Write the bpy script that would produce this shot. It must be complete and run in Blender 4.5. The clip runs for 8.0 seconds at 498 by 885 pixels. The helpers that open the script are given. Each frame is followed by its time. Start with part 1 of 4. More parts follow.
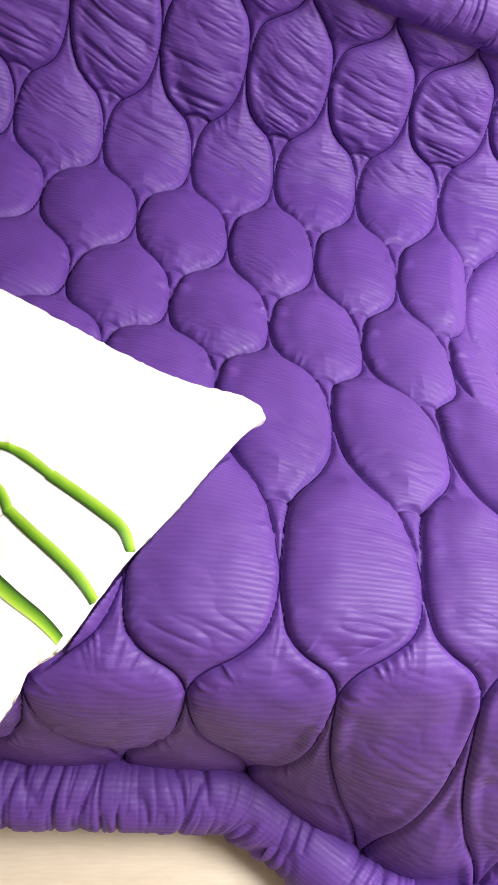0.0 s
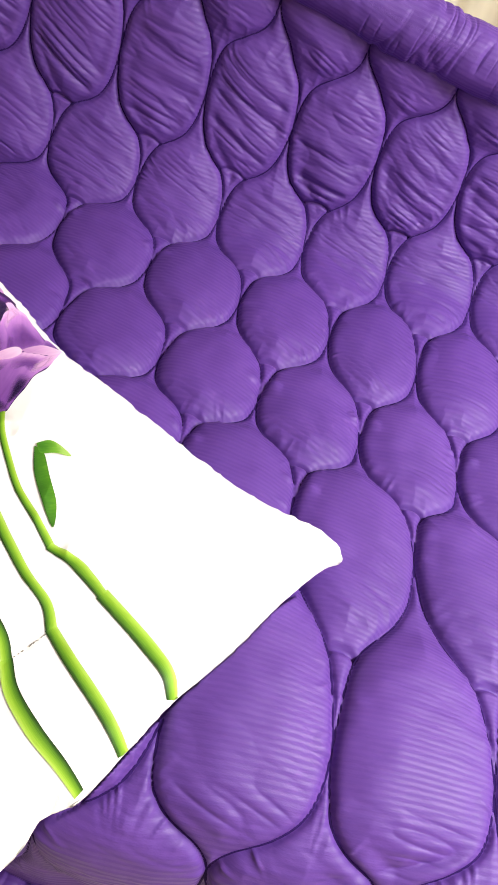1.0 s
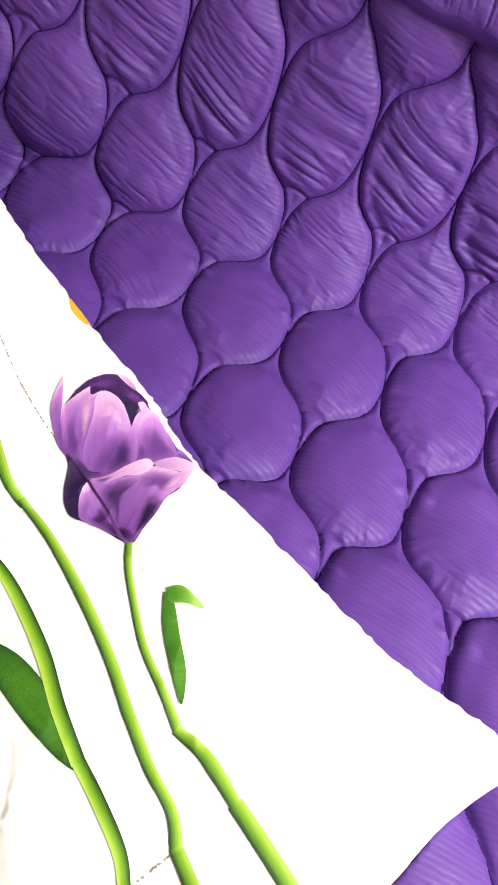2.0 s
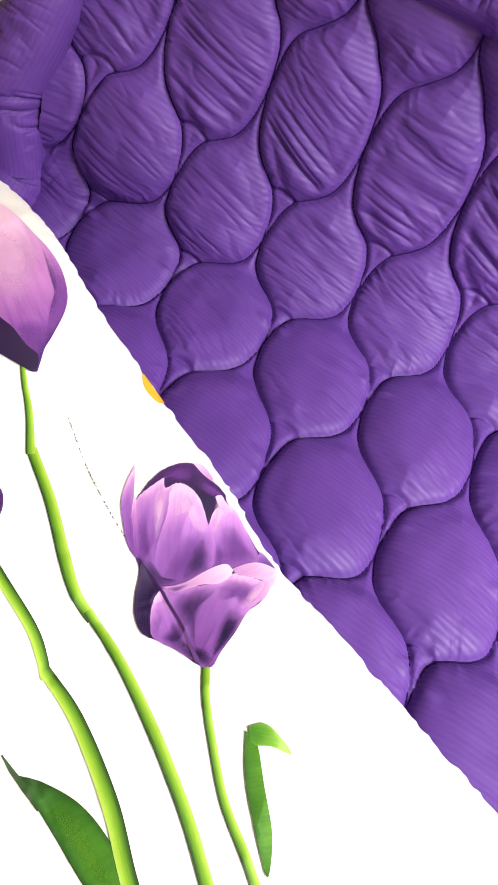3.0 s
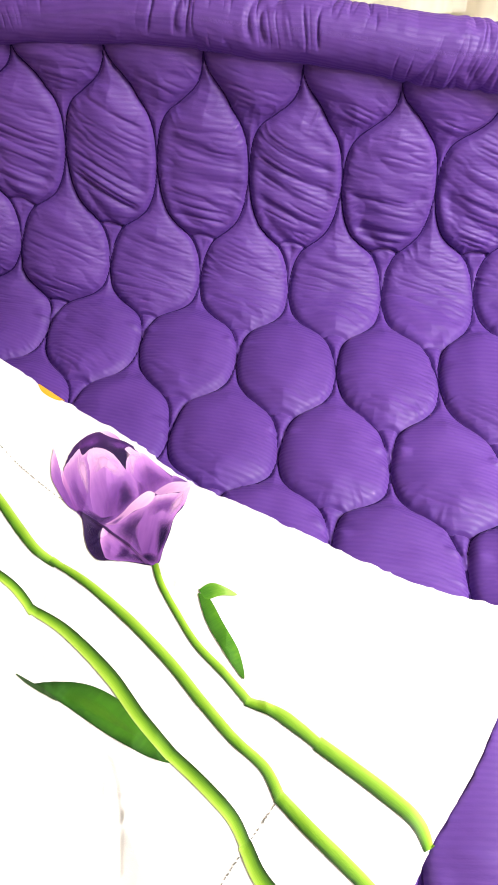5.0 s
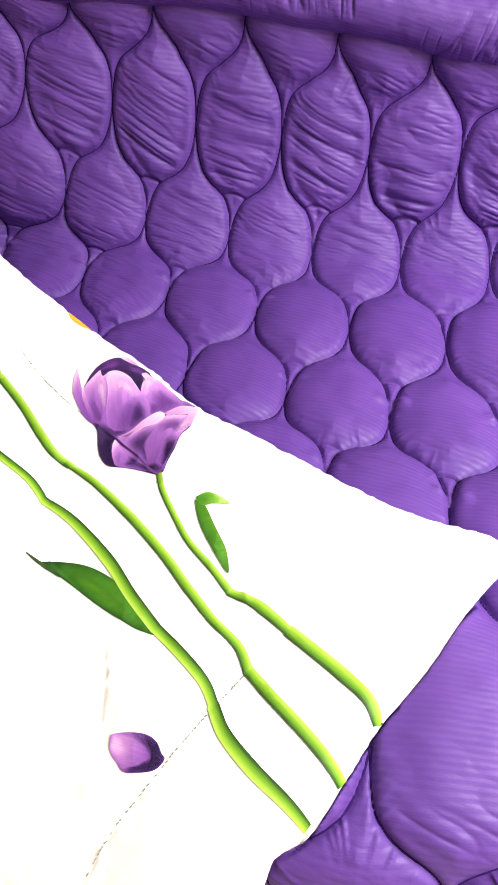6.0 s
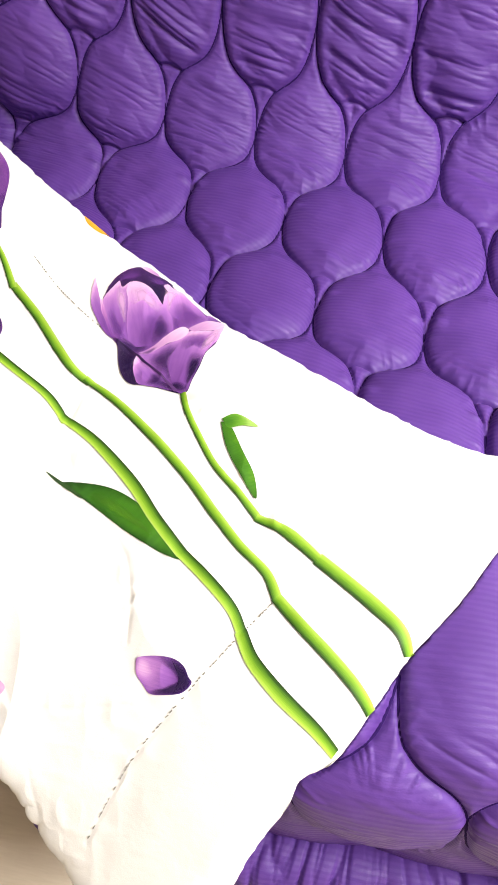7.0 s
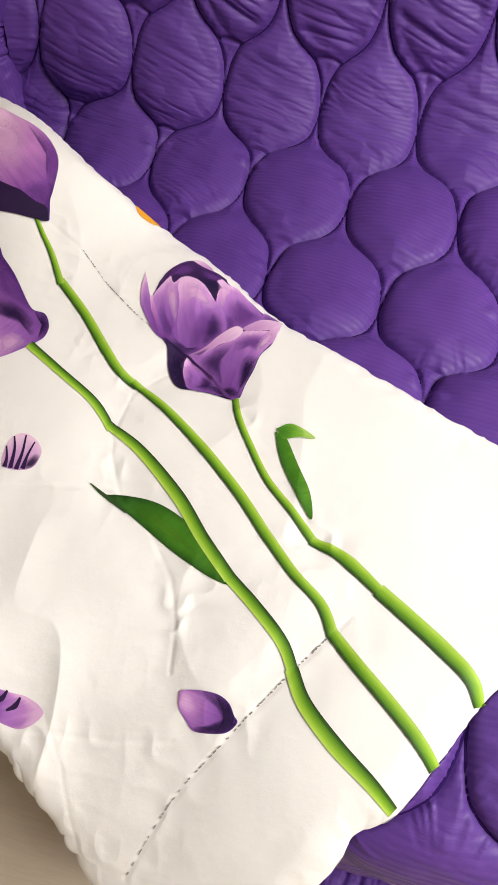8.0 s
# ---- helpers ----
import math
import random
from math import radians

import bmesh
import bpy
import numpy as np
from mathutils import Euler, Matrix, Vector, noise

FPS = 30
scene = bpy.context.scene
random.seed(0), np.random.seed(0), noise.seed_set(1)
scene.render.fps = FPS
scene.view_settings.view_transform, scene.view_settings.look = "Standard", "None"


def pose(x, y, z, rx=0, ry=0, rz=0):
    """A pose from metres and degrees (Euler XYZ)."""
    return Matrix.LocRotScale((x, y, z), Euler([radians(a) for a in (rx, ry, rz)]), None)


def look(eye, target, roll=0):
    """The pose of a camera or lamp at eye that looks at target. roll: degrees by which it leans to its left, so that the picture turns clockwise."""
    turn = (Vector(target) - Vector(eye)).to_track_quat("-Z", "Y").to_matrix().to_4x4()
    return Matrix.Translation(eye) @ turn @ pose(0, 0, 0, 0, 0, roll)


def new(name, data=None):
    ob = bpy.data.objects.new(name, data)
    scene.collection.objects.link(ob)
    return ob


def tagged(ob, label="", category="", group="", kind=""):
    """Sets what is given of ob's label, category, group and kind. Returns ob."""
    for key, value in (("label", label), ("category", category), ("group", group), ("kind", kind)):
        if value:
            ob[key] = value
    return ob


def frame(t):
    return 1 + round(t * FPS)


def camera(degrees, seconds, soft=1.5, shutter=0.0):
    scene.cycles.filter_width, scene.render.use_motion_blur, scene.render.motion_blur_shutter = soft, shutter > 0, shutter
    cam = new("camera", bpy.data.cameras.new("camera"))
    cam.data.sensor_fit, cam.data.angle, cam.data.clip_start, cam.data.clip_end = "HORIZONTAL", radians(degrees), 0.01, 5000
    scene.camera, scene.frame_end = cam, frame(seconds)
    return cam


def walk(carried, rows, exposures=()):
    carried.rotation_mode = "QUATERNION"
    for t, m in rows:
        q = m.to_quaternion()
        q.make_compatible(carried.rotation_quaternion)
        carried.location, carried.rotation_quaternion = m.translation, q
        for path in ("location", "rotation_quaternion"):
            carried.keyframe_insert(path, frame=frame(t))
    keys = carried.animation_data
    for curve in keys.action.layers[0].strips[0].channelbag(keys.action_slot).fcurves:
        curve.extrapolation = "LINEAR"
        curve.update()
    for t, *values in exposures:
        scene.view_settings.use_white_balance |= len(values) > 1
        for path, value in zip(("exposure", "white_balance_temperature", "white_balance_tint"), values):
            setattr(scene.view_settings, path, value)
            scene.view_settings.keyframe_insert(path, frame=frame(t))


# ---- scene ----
cam = camera(42.4, 8.0, soft=1.2)
PATH = [
    (0, (-0.299, 0.118, 1.196), (0.022, 1.31, -0.377), 17.9),
    (0.5, (-0.275, 0.171, 1.212), (-0.075, 1.464, -0.3), 17.3),
    (1, (-0.325, 0.249, 1.208), (-0.233, 1.516, -0.336), 18.5),
    (1.5, (-0.412, 0.354, 1.202), (-0.423, 1.616, -0.349), 18.2),
    (2, (-0.472, 0.442, 1.201), (-0.585, 1.62, -0.411), 15.9),
    (3.3, (-0.592, 0.553, 1.183), (-0.839, 1.707, -0.431), 12.6),
    (3.5, (-0.577, 0.541, 1.2), (-0.844, 1.822, -0.312), 7.1),
    (4, (-0.532, 0.493, 1.219), (-0.706, 1.871, -0.221), 0.2),
    (4.5, (-0.483, 0.414, 1.222), (-0.615, 1.782, -0.231), -2.9),
    (4.7, (-0.462, 0.386, 1.23), (-0.59, 1.695, -0.276), -3.6),
    (5.8, (-0.368, 0.228, 1.22), (-0.595, 1.553, -0.261), -4.3),
    (6, (-0.376, 0.224, 1.215), (-0.621, 1.523, -0.286), -3.1),
    (6.5, (-0.407, 0.233, 1.193), (-0.637, 1.434, -0.39), -2.1),
    (7, (-0.408, 0.249, 1.186), (-0.649, 1.344, -0.471), -3.1),
    (7.5, (-0.403, 0.261, 1.174), (-0.728, 1.298, -0.505), -7.4),
    (8, (-0.419, 0.315, 1.159), (-0.826, 1.314, -0.526), -10.2),
]
walk(cam, [(t, look(eye, target, roll)) for t, eye, target, roll in PATH],
     exposures=[(0.0, -0.2), (0.7, -0.14), (2.2, 0.05), (3.3, 0.2), (4.5, 0.2), (6.0, 0.22), (7.1, 0.05), (7.5, -0.48), (8.0, -0.54)])

# ---- light ----
world = bpy.data.worlds.new("world")
world.use_nodes = True
scene.world = world
wn = world.node_tree.nodes
sky = wn.new("ShaderNodeTexSky")
sky.sky_type, sky.sun_disc = "NISHITA", False
sky.sun_elevation, sky.sun_rotation = radians(25), radians(160)
wn["Background"].inputs["Strength"].default_value = 0.08
world.node_tree.links.new(sky.outputs[0], wn["Background"].inputs["Color"])


def area_lamp(name, m, size, watts, colour):
    lamp = bpy.data.lights.new(name, "AREA")
    lamp.shape, lamp.size, lamp.energy, lamp.color = "DISK", size, watts, colour
    ob = new(name, lamp)
    ob.matrix_world = m
    return ob


LAMP_AT = (1.55, 0.34, 2.5)
area_lamp("ceiling_lamp_light", pose(LAMP_AT[0], LAMP_AT[1], 2.44), 1.6, 194, (1.0, 0.985, 0.97))


# ---- materials ----
class Nodes:
    """A small helper round one material's node tree."""

    def __init__(self, name):
        self.mat = bpy.data.materials.new(name)
        self.mat.use_nodes = True
        self.tree = self.mat.node_tree
        self.bsdf = self.tree.nodes["Principled BSDF"]

    def add(self, kind, **values):
        node = self.tree.nodes.new(kind)
        for key, value in values.items():
            node.inputs[key.replace("_", " ")].default_value = value
        return node

    def link(self, a, b):
        self.tree.links.new(a, b)

    def coords(self, kind, scale):
        source = self.add("ShaderNodeTexCoord")
        mapping = self.add("ShaderNodeMapping")
        mapping.inputs["Scale"].default_value = scale
        self.link(source.outputs[kind], mapping.inputs["Vector"])
        return mapping.outputs["Vector"]

    def noise(self, vector, scale, detail=3.0, rough=0.55):
        node = self.add("ShaderNodeTexNoise", Scale=scale, Detail=detail, Roughness=rough)
        self.link(vector, node.inputs["Vector"])
        return node.outputs["Fac"]

    def ramp(self, fac, stops):
        node = self.add("ShaderNodeValToRGB")
        ramp = node.color_ramp
        while len(ramp.elements) < len(stops):
            ramp.elements.new(0.5)
        for element, (at, colour) in zip(ramp.elements, stops):
            element.position, element.color = at, (*colour, 1)
        self.link(fac, node.inputs["Fac"])
        return node.outputs["Color"]

    def span(self, fac, low, high, lo_in=0.0, hi_in=1.0):
        node = self.add("ShaderNodeMapRange")
        for i, v in enumerate((lo_in, hi_in, low, high)):
            node.inputs[i + 1].default_value = v
        self.link(fac, node.inputs[0])
        return node.outputs[0]

    def mix(self, fac, a, b, blend="MIX"):
        node = self.add("ShaderNodeMix")
        node.data_type, node.blend_type = "RGBA", blend
        if isinstance(fac, float):
            node.inputs[0].default_value = fac
        else:
            self.link(fac, node.inputs[0])
        for slot, value in ((6, a), (7, b)):
            if isinstance(value, tuple):
                node.inputs[slot].default_value = (*value, 1)
            else:
                self.link(value, node.inputs[slot])
        return node.outputs[2]

    def bump(self, height, distance, strength=1.0, below=None):
        node = self.add("ShaderNodeBump", Strength=strength, Distance=distance)
        self.link(height, node.inputs["Height"])
        if below is not None:
            self.link(below, node.inputs["Normal"])
        return node.outputs["Normal"]

    def done(self, colour=None, roughness=None, normal=None, **values):
        for key, value in values.items():
            socket = self.bsdf.inputs[key.replace("_", " ")]
            if isinstance(value, (int, float, tuple)):
                socket.default_value = value
            else:
                self.link(value, socket)
        for key, value in (("Base Color", colour), ("Roughness", roughness), ("Normal", normal)):
            if value is None:
                continue
            if isinstance(value, tuple):
                self.bsdf.inputs[key].default_value = (*value, 1)
            elif isinstance(value, float):
                self.bsdf.inputs[key].default_value = value
            else:
                self.link(value, self.bsdf.inputs[key])
        return self.mat


def purple_satin():
    n = Nodes("purple_striped_satin")
    uv = n.coords("UV", (1, 1, 1))
    split = n.add("ShaderNodeSeparateXYZ")
    warp = n.noise(uv, 9.0, 2.0)
    n.link(uv, split.inputs[0])
    add = n.add("ShaderNodeMath")
    add.operation = "MULTIPLY_ADD"
    n.link(warp, add.inputs[0])
    add.inputs[1].default_value = 0.006
    n.link(split.outputs["Y"], add.inputs[2])
    turn = n.add("ShaderNodeMath")
    turn.operation = "MULTIPLY"
    n.link(add.outputs[0], turn.inputs[0])
    turn.inputs[1].default_value = 2 * math.pi / 0.0080
    sine = n.add("ShaderNodeMath")
    sine.operation = "SINE"
    n.link(turn.outputs[0], sine.inputs[0])
    stripe = n.span(sine.outputs[0], 0.0, 1.0, -0.6, 0.6)
    patch = n.noise(uv, 5.0, 3.0)
    base = n.ramp(patch, [(0.25, (0.073, 0.0266, 0.198)), (0.75, (0.100, 0.0370, 0.255))])
    colour = n.mix(n.span(stripe, 0.0, 0.05), base, (0.22, 0.11, 0.42))
    crinkle = n.noise(n.coords("UV", (1, 2.4, 1)), 48.0, 4.0, 0.55)
    fine = n.noise(n.coords("UV", (1, 3, 1)), 330.0, 2.0)
    nrm = n.bump(crinkle, 0.003, 0.28)
    nrm = n.bump(stripe, 0.0004, 0.26, nrm)
    nrm = n.bump(fine, 0.0004, 0.2, nrm)
    return n.done(colour, n.span(stripe, 0.66, 0.50), nrm, Specular_IOR_Level=0.30)


def white_cotton():
    n = Nodes("white_cotton_sateen")
    obj = n.coords("Object", (1, 1, 1))
    soft = n.noise(obj, 3.5, 3.0)
    colour = n.ramp(soft, [(0.3, (0.715, 0.712, 0.71)), (0.7, (0.77, 0.767, 0.767))])
    weave = n.noise(obj, 900.0, 2.0)
    crease = n.noise(obj, 22.0, 4.0, 0.5)
    nrm = n.bump(crease, 0.006, 0.28)
    nrm = n.bump(weave, 0.0006, 0.25, nrm)
    return n.done(colour, 0.6, nrm, Specular_IOR_Level=0.3, Sheen_Weight=0.15)


def petal_print(name, stops):
    """Printed petal: shaded along its length (u) with streaks that run along it."""
    n = Nodes(name)
    uv = n.coords("UV", (1, 1, 1))
    split = n.add("ShaderNodeSeparateXYZ")
    n.link(uv, split.inputs[0])
    streak = n.noise(n.coords("UV", (1.5, 14, 1)), 1.6, 4.0, 0.6)
    blotch = n.noise(uv, 2.6, 2.0)
    both = n.add("ShaderNodeMath")
    both.operation = "MULTIPLY_ADD"
    n.link(streak, both.inputs[0])
    both.inputs[1].default_value = 0.34
    n.link(split.outputs["X"], both.inputs[2])
    more = n.add("ShaderNodeMath")
    more.operation = "MULTIPLY_ADD"
    n.link(blotch, more.inputs[0])
    more.inputs[1].default_value = 0.32
    n.link(both.outputs[0], more.inputs[2])
    colour = n.ramp(n.span(more.outputs[0], 0.0, 1.0, 0.24, 1.22), stops)
    weave = n.noise(n.coords("Object", (1, 1, 1)), 900.0, 2.0)
    return n.done(colour, 0.6, n.bump(weave, 0.0006, 0.25), Specular_IOR_Level=0.3)


def stem_print(name, stops):
    """Printed stem or leaf: shaded across its width (v)."""
    n = Nodes(name)
    uv = n.coords("UV", (1, 1, 1))
    split = n.add("ShaderNodeSeparateXYZ")
    n.link(uv, split.inputs[0])
    streak = n.noise(n.coords("UV", (2.5, 9, 1)), 2.0, 3.0)
    both = n.add("ShaderNodeMath")
    both.operation = "MULTIPLY_ADD"
    n.link(streak, both.inputs[0])
    both.inputs[1].default_value = 0.3
    n.link(split.outputs["Y"], both.inputs[2])
    colour = n.ramp(n.span(both.outputs[0], 0.0, 1.0, 0.12, 1.15), stops)
    weave = n.noise(n.coords("Object", (1, 1, 1)), 900.0, 2.0)
    return n.done(colour, 0.6, n.bump(weave, 0.0006, 0.25), Specular_IOR_Level=0.3)


def wash_print(name, colour, strength):
    """Soft-edged ink wash: dense at its middle (u = 0), thinning out towards its rim (u = 1)."""
    n = Nodes(name)
    uv = n.coords("UV", (1, 1, 1))
    split = n.add("ShaderNodeSeparateXYZ")
    n.link(uv, split.inputs[0])
    both = n.add("ShaderNodeMath")
    both.operation = "MULTIPLY_ADD"
    n.link(n.noise(n.coords("Object", (1, 1, 1)), 130.0, 3.0), both.inputs[0])
    both.inputs[1].default_value = 0.35
    n.link(split.outputs["X"], both.inputs[2])
    weave = n.noise(n.coords("Object", (1, 1, 1)), 900.0, 2.0)
    tone = n.mix(n.noise(n.coords("Object", (1, 1, 1)), 60.0, 2.0), colour, tuple(1.3 * c for c in colour))
    return n.done(tone, 0.6, n.bump(weave, 0.0006, 0.25), Specular_IOR_Level=0.3, Alpha=n.span(both.outputs[0], strength, 0.0, 0.45, 1.2))


def plain(name, low, high, scale, rough, bump=0.0, stretch=(1, 1, 1), **values):
    n = Nodes(name)
    v = n.coords("Object", stretch)
    a, b = n.noise(v, scale, 4.0), n.noise(v, scale * 9, 3.0)
    colour = n.mix(0.35, n.ramp(a, [(0.3, low), (0.7, high)]), n.ramp(b, [(0.3, low), (0.7, high)]))
    nrm = n.bump(b, bump, 0.5) if bump else None
    return n.done(colour, n.span(a, rough - 0.06, rough + 0.06), nrm, **values)


PURPLE = purple_satin()
WHITE = white_cotton()
LILAC = petal_print("print_lilac_petal", [(0.0, (0.060, 0.013, 0.150)), (0.28, (0.15, 0.045, 0.26)), (0.55, (0.25, 0.095, 0.38)), (0.80, (0.42, 0.185, 0.51)), (1.0, (0.62, 0.38, 0.63))])
MAUVE = petal_print("print_mauve_petal", [(0.0, (0.020, 0.005, 0.058)), (0.35, (0.075, 0.020, 0.16)), (0.65, (0.19, 0.070, 0.31)), (1.0, (0.42, 0.22, 0.52))])
DARK = petal_print("print_dark_petal", [(0.0, (0.010, 0.003, 0.030)), (0.5, (0.030, 0.008, 0.068)), (1.0, (0.085, 0.028, 0.14))])
PINK = petal_print("print_pink_petal", [(0.0, (0.30, 0.12, 0.38)), (0.5, (0.52, 0.29, 0.54)), (1.0, (0.70, 0.49, 0.67))])
STEM = stem_print("print_green_stem", [(0.0, (0.006, 0.020, 0.003)), (0.14, (0.018, 0.065, 0.004)), (0.34, (0.075, 0.20, 0.008)), (0.6, (0.175, 0.35, 0.016)), (0.84, (0.31, 0.49, 0.045)), (1.0, (0.36, 0.52, 0.12))])
LEAF = petal_print("print_green_leaf", [(0.0, (0.006, 0.030, 0.003)), (0.35, (0.018, 0.090, 0.005)), (0.7, (0.050, 0.18, 0.007)), (1.0, (0.13, 0.31, 0.014))])
CURL = petal_print("print_pale_leaf", [(0.0, (0.012, 0.07, 0.006)), (0.35, (0.05, 0.19, 0.010)), (0.7, (0.15, 0.36, 0.03)), (1.0, (0.30, 0.48, 0.10))])
ORCHID = petal_print("print_orchid_petal", [(0.0, (0.06, 0.013, 0.14)), (0.3, (0.20, 0.06, 0.30)), (0.6, (0.46, 0.19, 0.50)), (1.0, (0.80, 0.52, 0.74))])
PLUM_WASH = wash_print("print_plum_wash", (0.026, 0.007, 0.075), 0.62)
DEEP_WASH = wash_print("print_deep_wash", (0.014, 0.004, 0.045), 0.8)
VIOLET_WASH = wash_print("print_violet_wash", (0.12, 0.032, 0.23), 0.62)
PALE_WASH = wash_print("print_pale_wash", (0.66, 0.40, 0.64), 0.5)
GREEN_WASH = wash_print("print_green_wash", (0.07, 0.22, 0.009), 0.5)
DARK_GREEN = plain("print_dark_green", (0.006, 0.025, 0.004), (0.02, 0.07, 0.008), 60, 0.6)
ORANGE = plain("print_orange", (0.75, 0.30, 0.01), (0.85, 0.45, 0.03), 60, 0.6)
THREAD = plain("grey_thread", (0.10, 0.095, 0.085), (0.22, 0.21, 0.19), 250, 0.8)
# near-black purple: seam thread with the shade of its crease put into the colour
SEAM = plain("seam_thread_shade", (0.018, 0.006, 0.062), (0.028, 0.010, 0.090), 300, 0.9, Specular_IOR_Level=0.05)
LINING = plain("pale_lining", (0.72, 0.68, 0.66), (0.80, 0.76, 0.72), 12, 0.7, 0.004)
UPHOLSTERY = plain("brown_upholstery", (0.10, 0.06, 0.04), (0.16, 0.10, 0.07), 20, 0.8, 0.002)
WOOD = plain("brown_wood", (0.14, 0.055, 0.02), (0.27, 0.12, 0.045), 2.5, 0.4, 0.001, (1, 12, 12))
FLOOR = plain("beige_laminate", (0.50, 0.43, 0.34), (0.62, 0.55, 0.45), 3.0, 0.3, 0.0006, (1, 9, 1))
WALL = plain("cream_wall", (0.50, 0.44, 0.34), (0.56, 0.50, 0.40), 1.5, 0.85, 0.001)
CEILING = plain("white_ceiling", (0.78, 0.77, 0.74), (0.82, 0.81, 0.79), 1.5, 0.9)
FRAME = plain("white_window_plastic", (0.76, 0.74, 0.68), (0.80, 0.78, 0.73), 4, 0.35)
SATIN = plain("brown_curtain_satin", (0.30, 0.135, 0.05), (0.44, 0.22, 0.09), 6, 0.30, 0.001, (4, 4, 0.6), Specular_IOR_Level=0.7, Metallic=0.5)
# near-black colour standing in for the shade in the cabinet's gap
GAP_SHADE = plain("painted_gap_shade", (0.02, 0.015, 0.012), (0.04, 0.03, 0.025), 10, 0.7)


def sheer_cloth():
    n = Nodes("sheer_tulle")
    fold = n.noise(n.coords("Object", (14, 1, 0.5)), 1.0, 2.0)
    n.done((0.85, 0.80, 0.66), 0.8)
    clear = n.add("ShaderNodeBsdfTransparent")
    glow = n.add("ShaderNodeBsdfTranslucent", Color=(0.85, 0.80, 0.66, 1))
    half, both = n.add("ShaderNodeMixShader", Fac=0.5), n.add("ShaderNodeMixShader")
    n.link(n.bsdf.outputs[0], half.inputs[1])
    n.link(glow.outputs[0], half.inputs[2])
    n.link(n.span(fold, 0.25, 0.62, 0.3, 0.7), both.inputs[0])
    n.link(clear.outputs[0], both.inputs[1])
    n.link(half.outputs[0], both.inputs[2])
    n.link(both.outputs[0], n.tree.nodes["Material Output"].inputs[0])
    return n.mat


def glass():
    n = Nodes("window_glass")
    return n.done((0.95, 0.97, 0.95), 0.02, Transmission_Weight=1.0, IOR=1.45)


def glowing(name, colour, strength):
    n = Nodes(name)
    return n.done(colour, 0.6, Emission_Color=(*colour, 1), Emission_Strength=strength)


TULLE, GLASS = sheer_cloth(), glass()
OUTSIDE = glowing("grey_green_daylight", (0.50, 0.49, 0.34), 0.6)
SHADE = glowing("lit_lamp_shade", (1.0, 0.93, 0.82), 3.0)


# ---- building helpers ----
def grid_mesh(name, points, uv=None, wrap=False, flip=False):
    """A mesh over a grid of points (rows, columns, 3); wrap joins the last column to the first."""
    rows, cols = points.shape[:2]
    idx = np.arange(rows * cols).reshape(rows, cols)
    nxt = np.roll(idx, -1, axis=1)
    last = cols if wrap else cols - 1
    quads = np.stack([idx[:-1, :last], nxt[:-1, :last], nxt[1:, :last], idx[1:, :last]], -1).reshape(-1, 4)
    if flip:
        quads = quads[:, ::-1]
    return raw_mesh(name, points.reshape(-1, 3), quads, None if uv is None else uv.reshape(-1, 2))


def raw_mesh(name, verts, quads, uv=None):
    mesh = bpy.data.meshes.new(name)
    mesh.vertices.add(len(verts))
    mesh.vertices.foreach_set("co", np.asarray(verts, dtype=np.float32).ravel())
    count, size = quads.shape
    mesh.loops.add(count * size)
    mesh.loops.foreach_set("vertex_index", quads.astype(np.int32).ravel())
    mesh.polygons.add(count)
    mesh.polygons.foreach_set("loop_start", np.arange(0, count * size, size, dtype=np.int32))
    mesh.polygons.foreach_set("loop_total", np.full(count, size, dtype=np.int32))
    mesh.polygons.foreach_set("use_smooth", np.ones(count, dtype=bool))
    mesh.update(calc_edges=True)
    if uv is not None:
        layer = mesh.uv_layers.new(name="UVMap")
        layer.data.foreach_set("uv", uv[quads.ravel()].astype(np.float32).ravel())
    mesh.validate()
    return mesh


def part(name, mesh, material, parent, label=""):
    ob = new(name, mesh)
    mesh.materials.clear()
    mesh.materials.append(material)
    ob.parent = parent
    return tagged(ob, label=label)


def box_mesh(name, lo, hi, bevel=0.0):
    bm = bmesh.new()
    bmesh.ops.create_cube(bm, size=1.0)
    lo, hi = Vector(lo), Vector(hi)
    for v in bm.verts:
        v.co = Vector([(lo[i] + hi[i]) / 2 + v.co[i] * (hi[i] - lo[i]) for i in range(3)])
    if bevel:
        bmesh.ops.bevel(bm, geom=bm.edges[:], offset=bevel, segments=3, affect="EDGES", profile=0.6)
    mesh = bpy.data.meshes.new(name)
    bm.to_mesh(mesh)
    bm.free()
    return mesh


def structure(name, mesh, material, label, category):
    ob = new(name, mesh)
    mesh.materials.append(material)
    return tagged(ob, label=label, category=category, kind="structure")


def value_noise(x, y, seed):
    """Smooth noise from 0 to 1 over arrays."""
    table = np.random.RandomState(seed).rand(256, 256)
    xi, yi = np.floor(x).astype(int), np.floor(y).astype(int)
    fx, fy = x - xi, y - yi
    fx, fy = fx * fx * (3 - 2 * fx), fy * fy * (3 - 2 * fy)
    a, b = table[xi % 256, yi % 256], table[(xi + 1) % 256, yi % 256]
    c, d = table[xi % 256, (yi + 1) % 256], table[(xi + 1) % 256, (yi + 1) % 256]
    return (a * (1 - fx) + b * fx) * (1 - fy) + (c * (1 - fx) + d * fx) * fy


def ridged(x, y, seed):
    return 1 - np.abs(2 * value_noise(x, y, seed) - 1)


def smooth(x, lo, hi):
    t = np.clip((x - lo) / (hi - lo), 0, 1)
    return t * t * (3 - 2 * t)


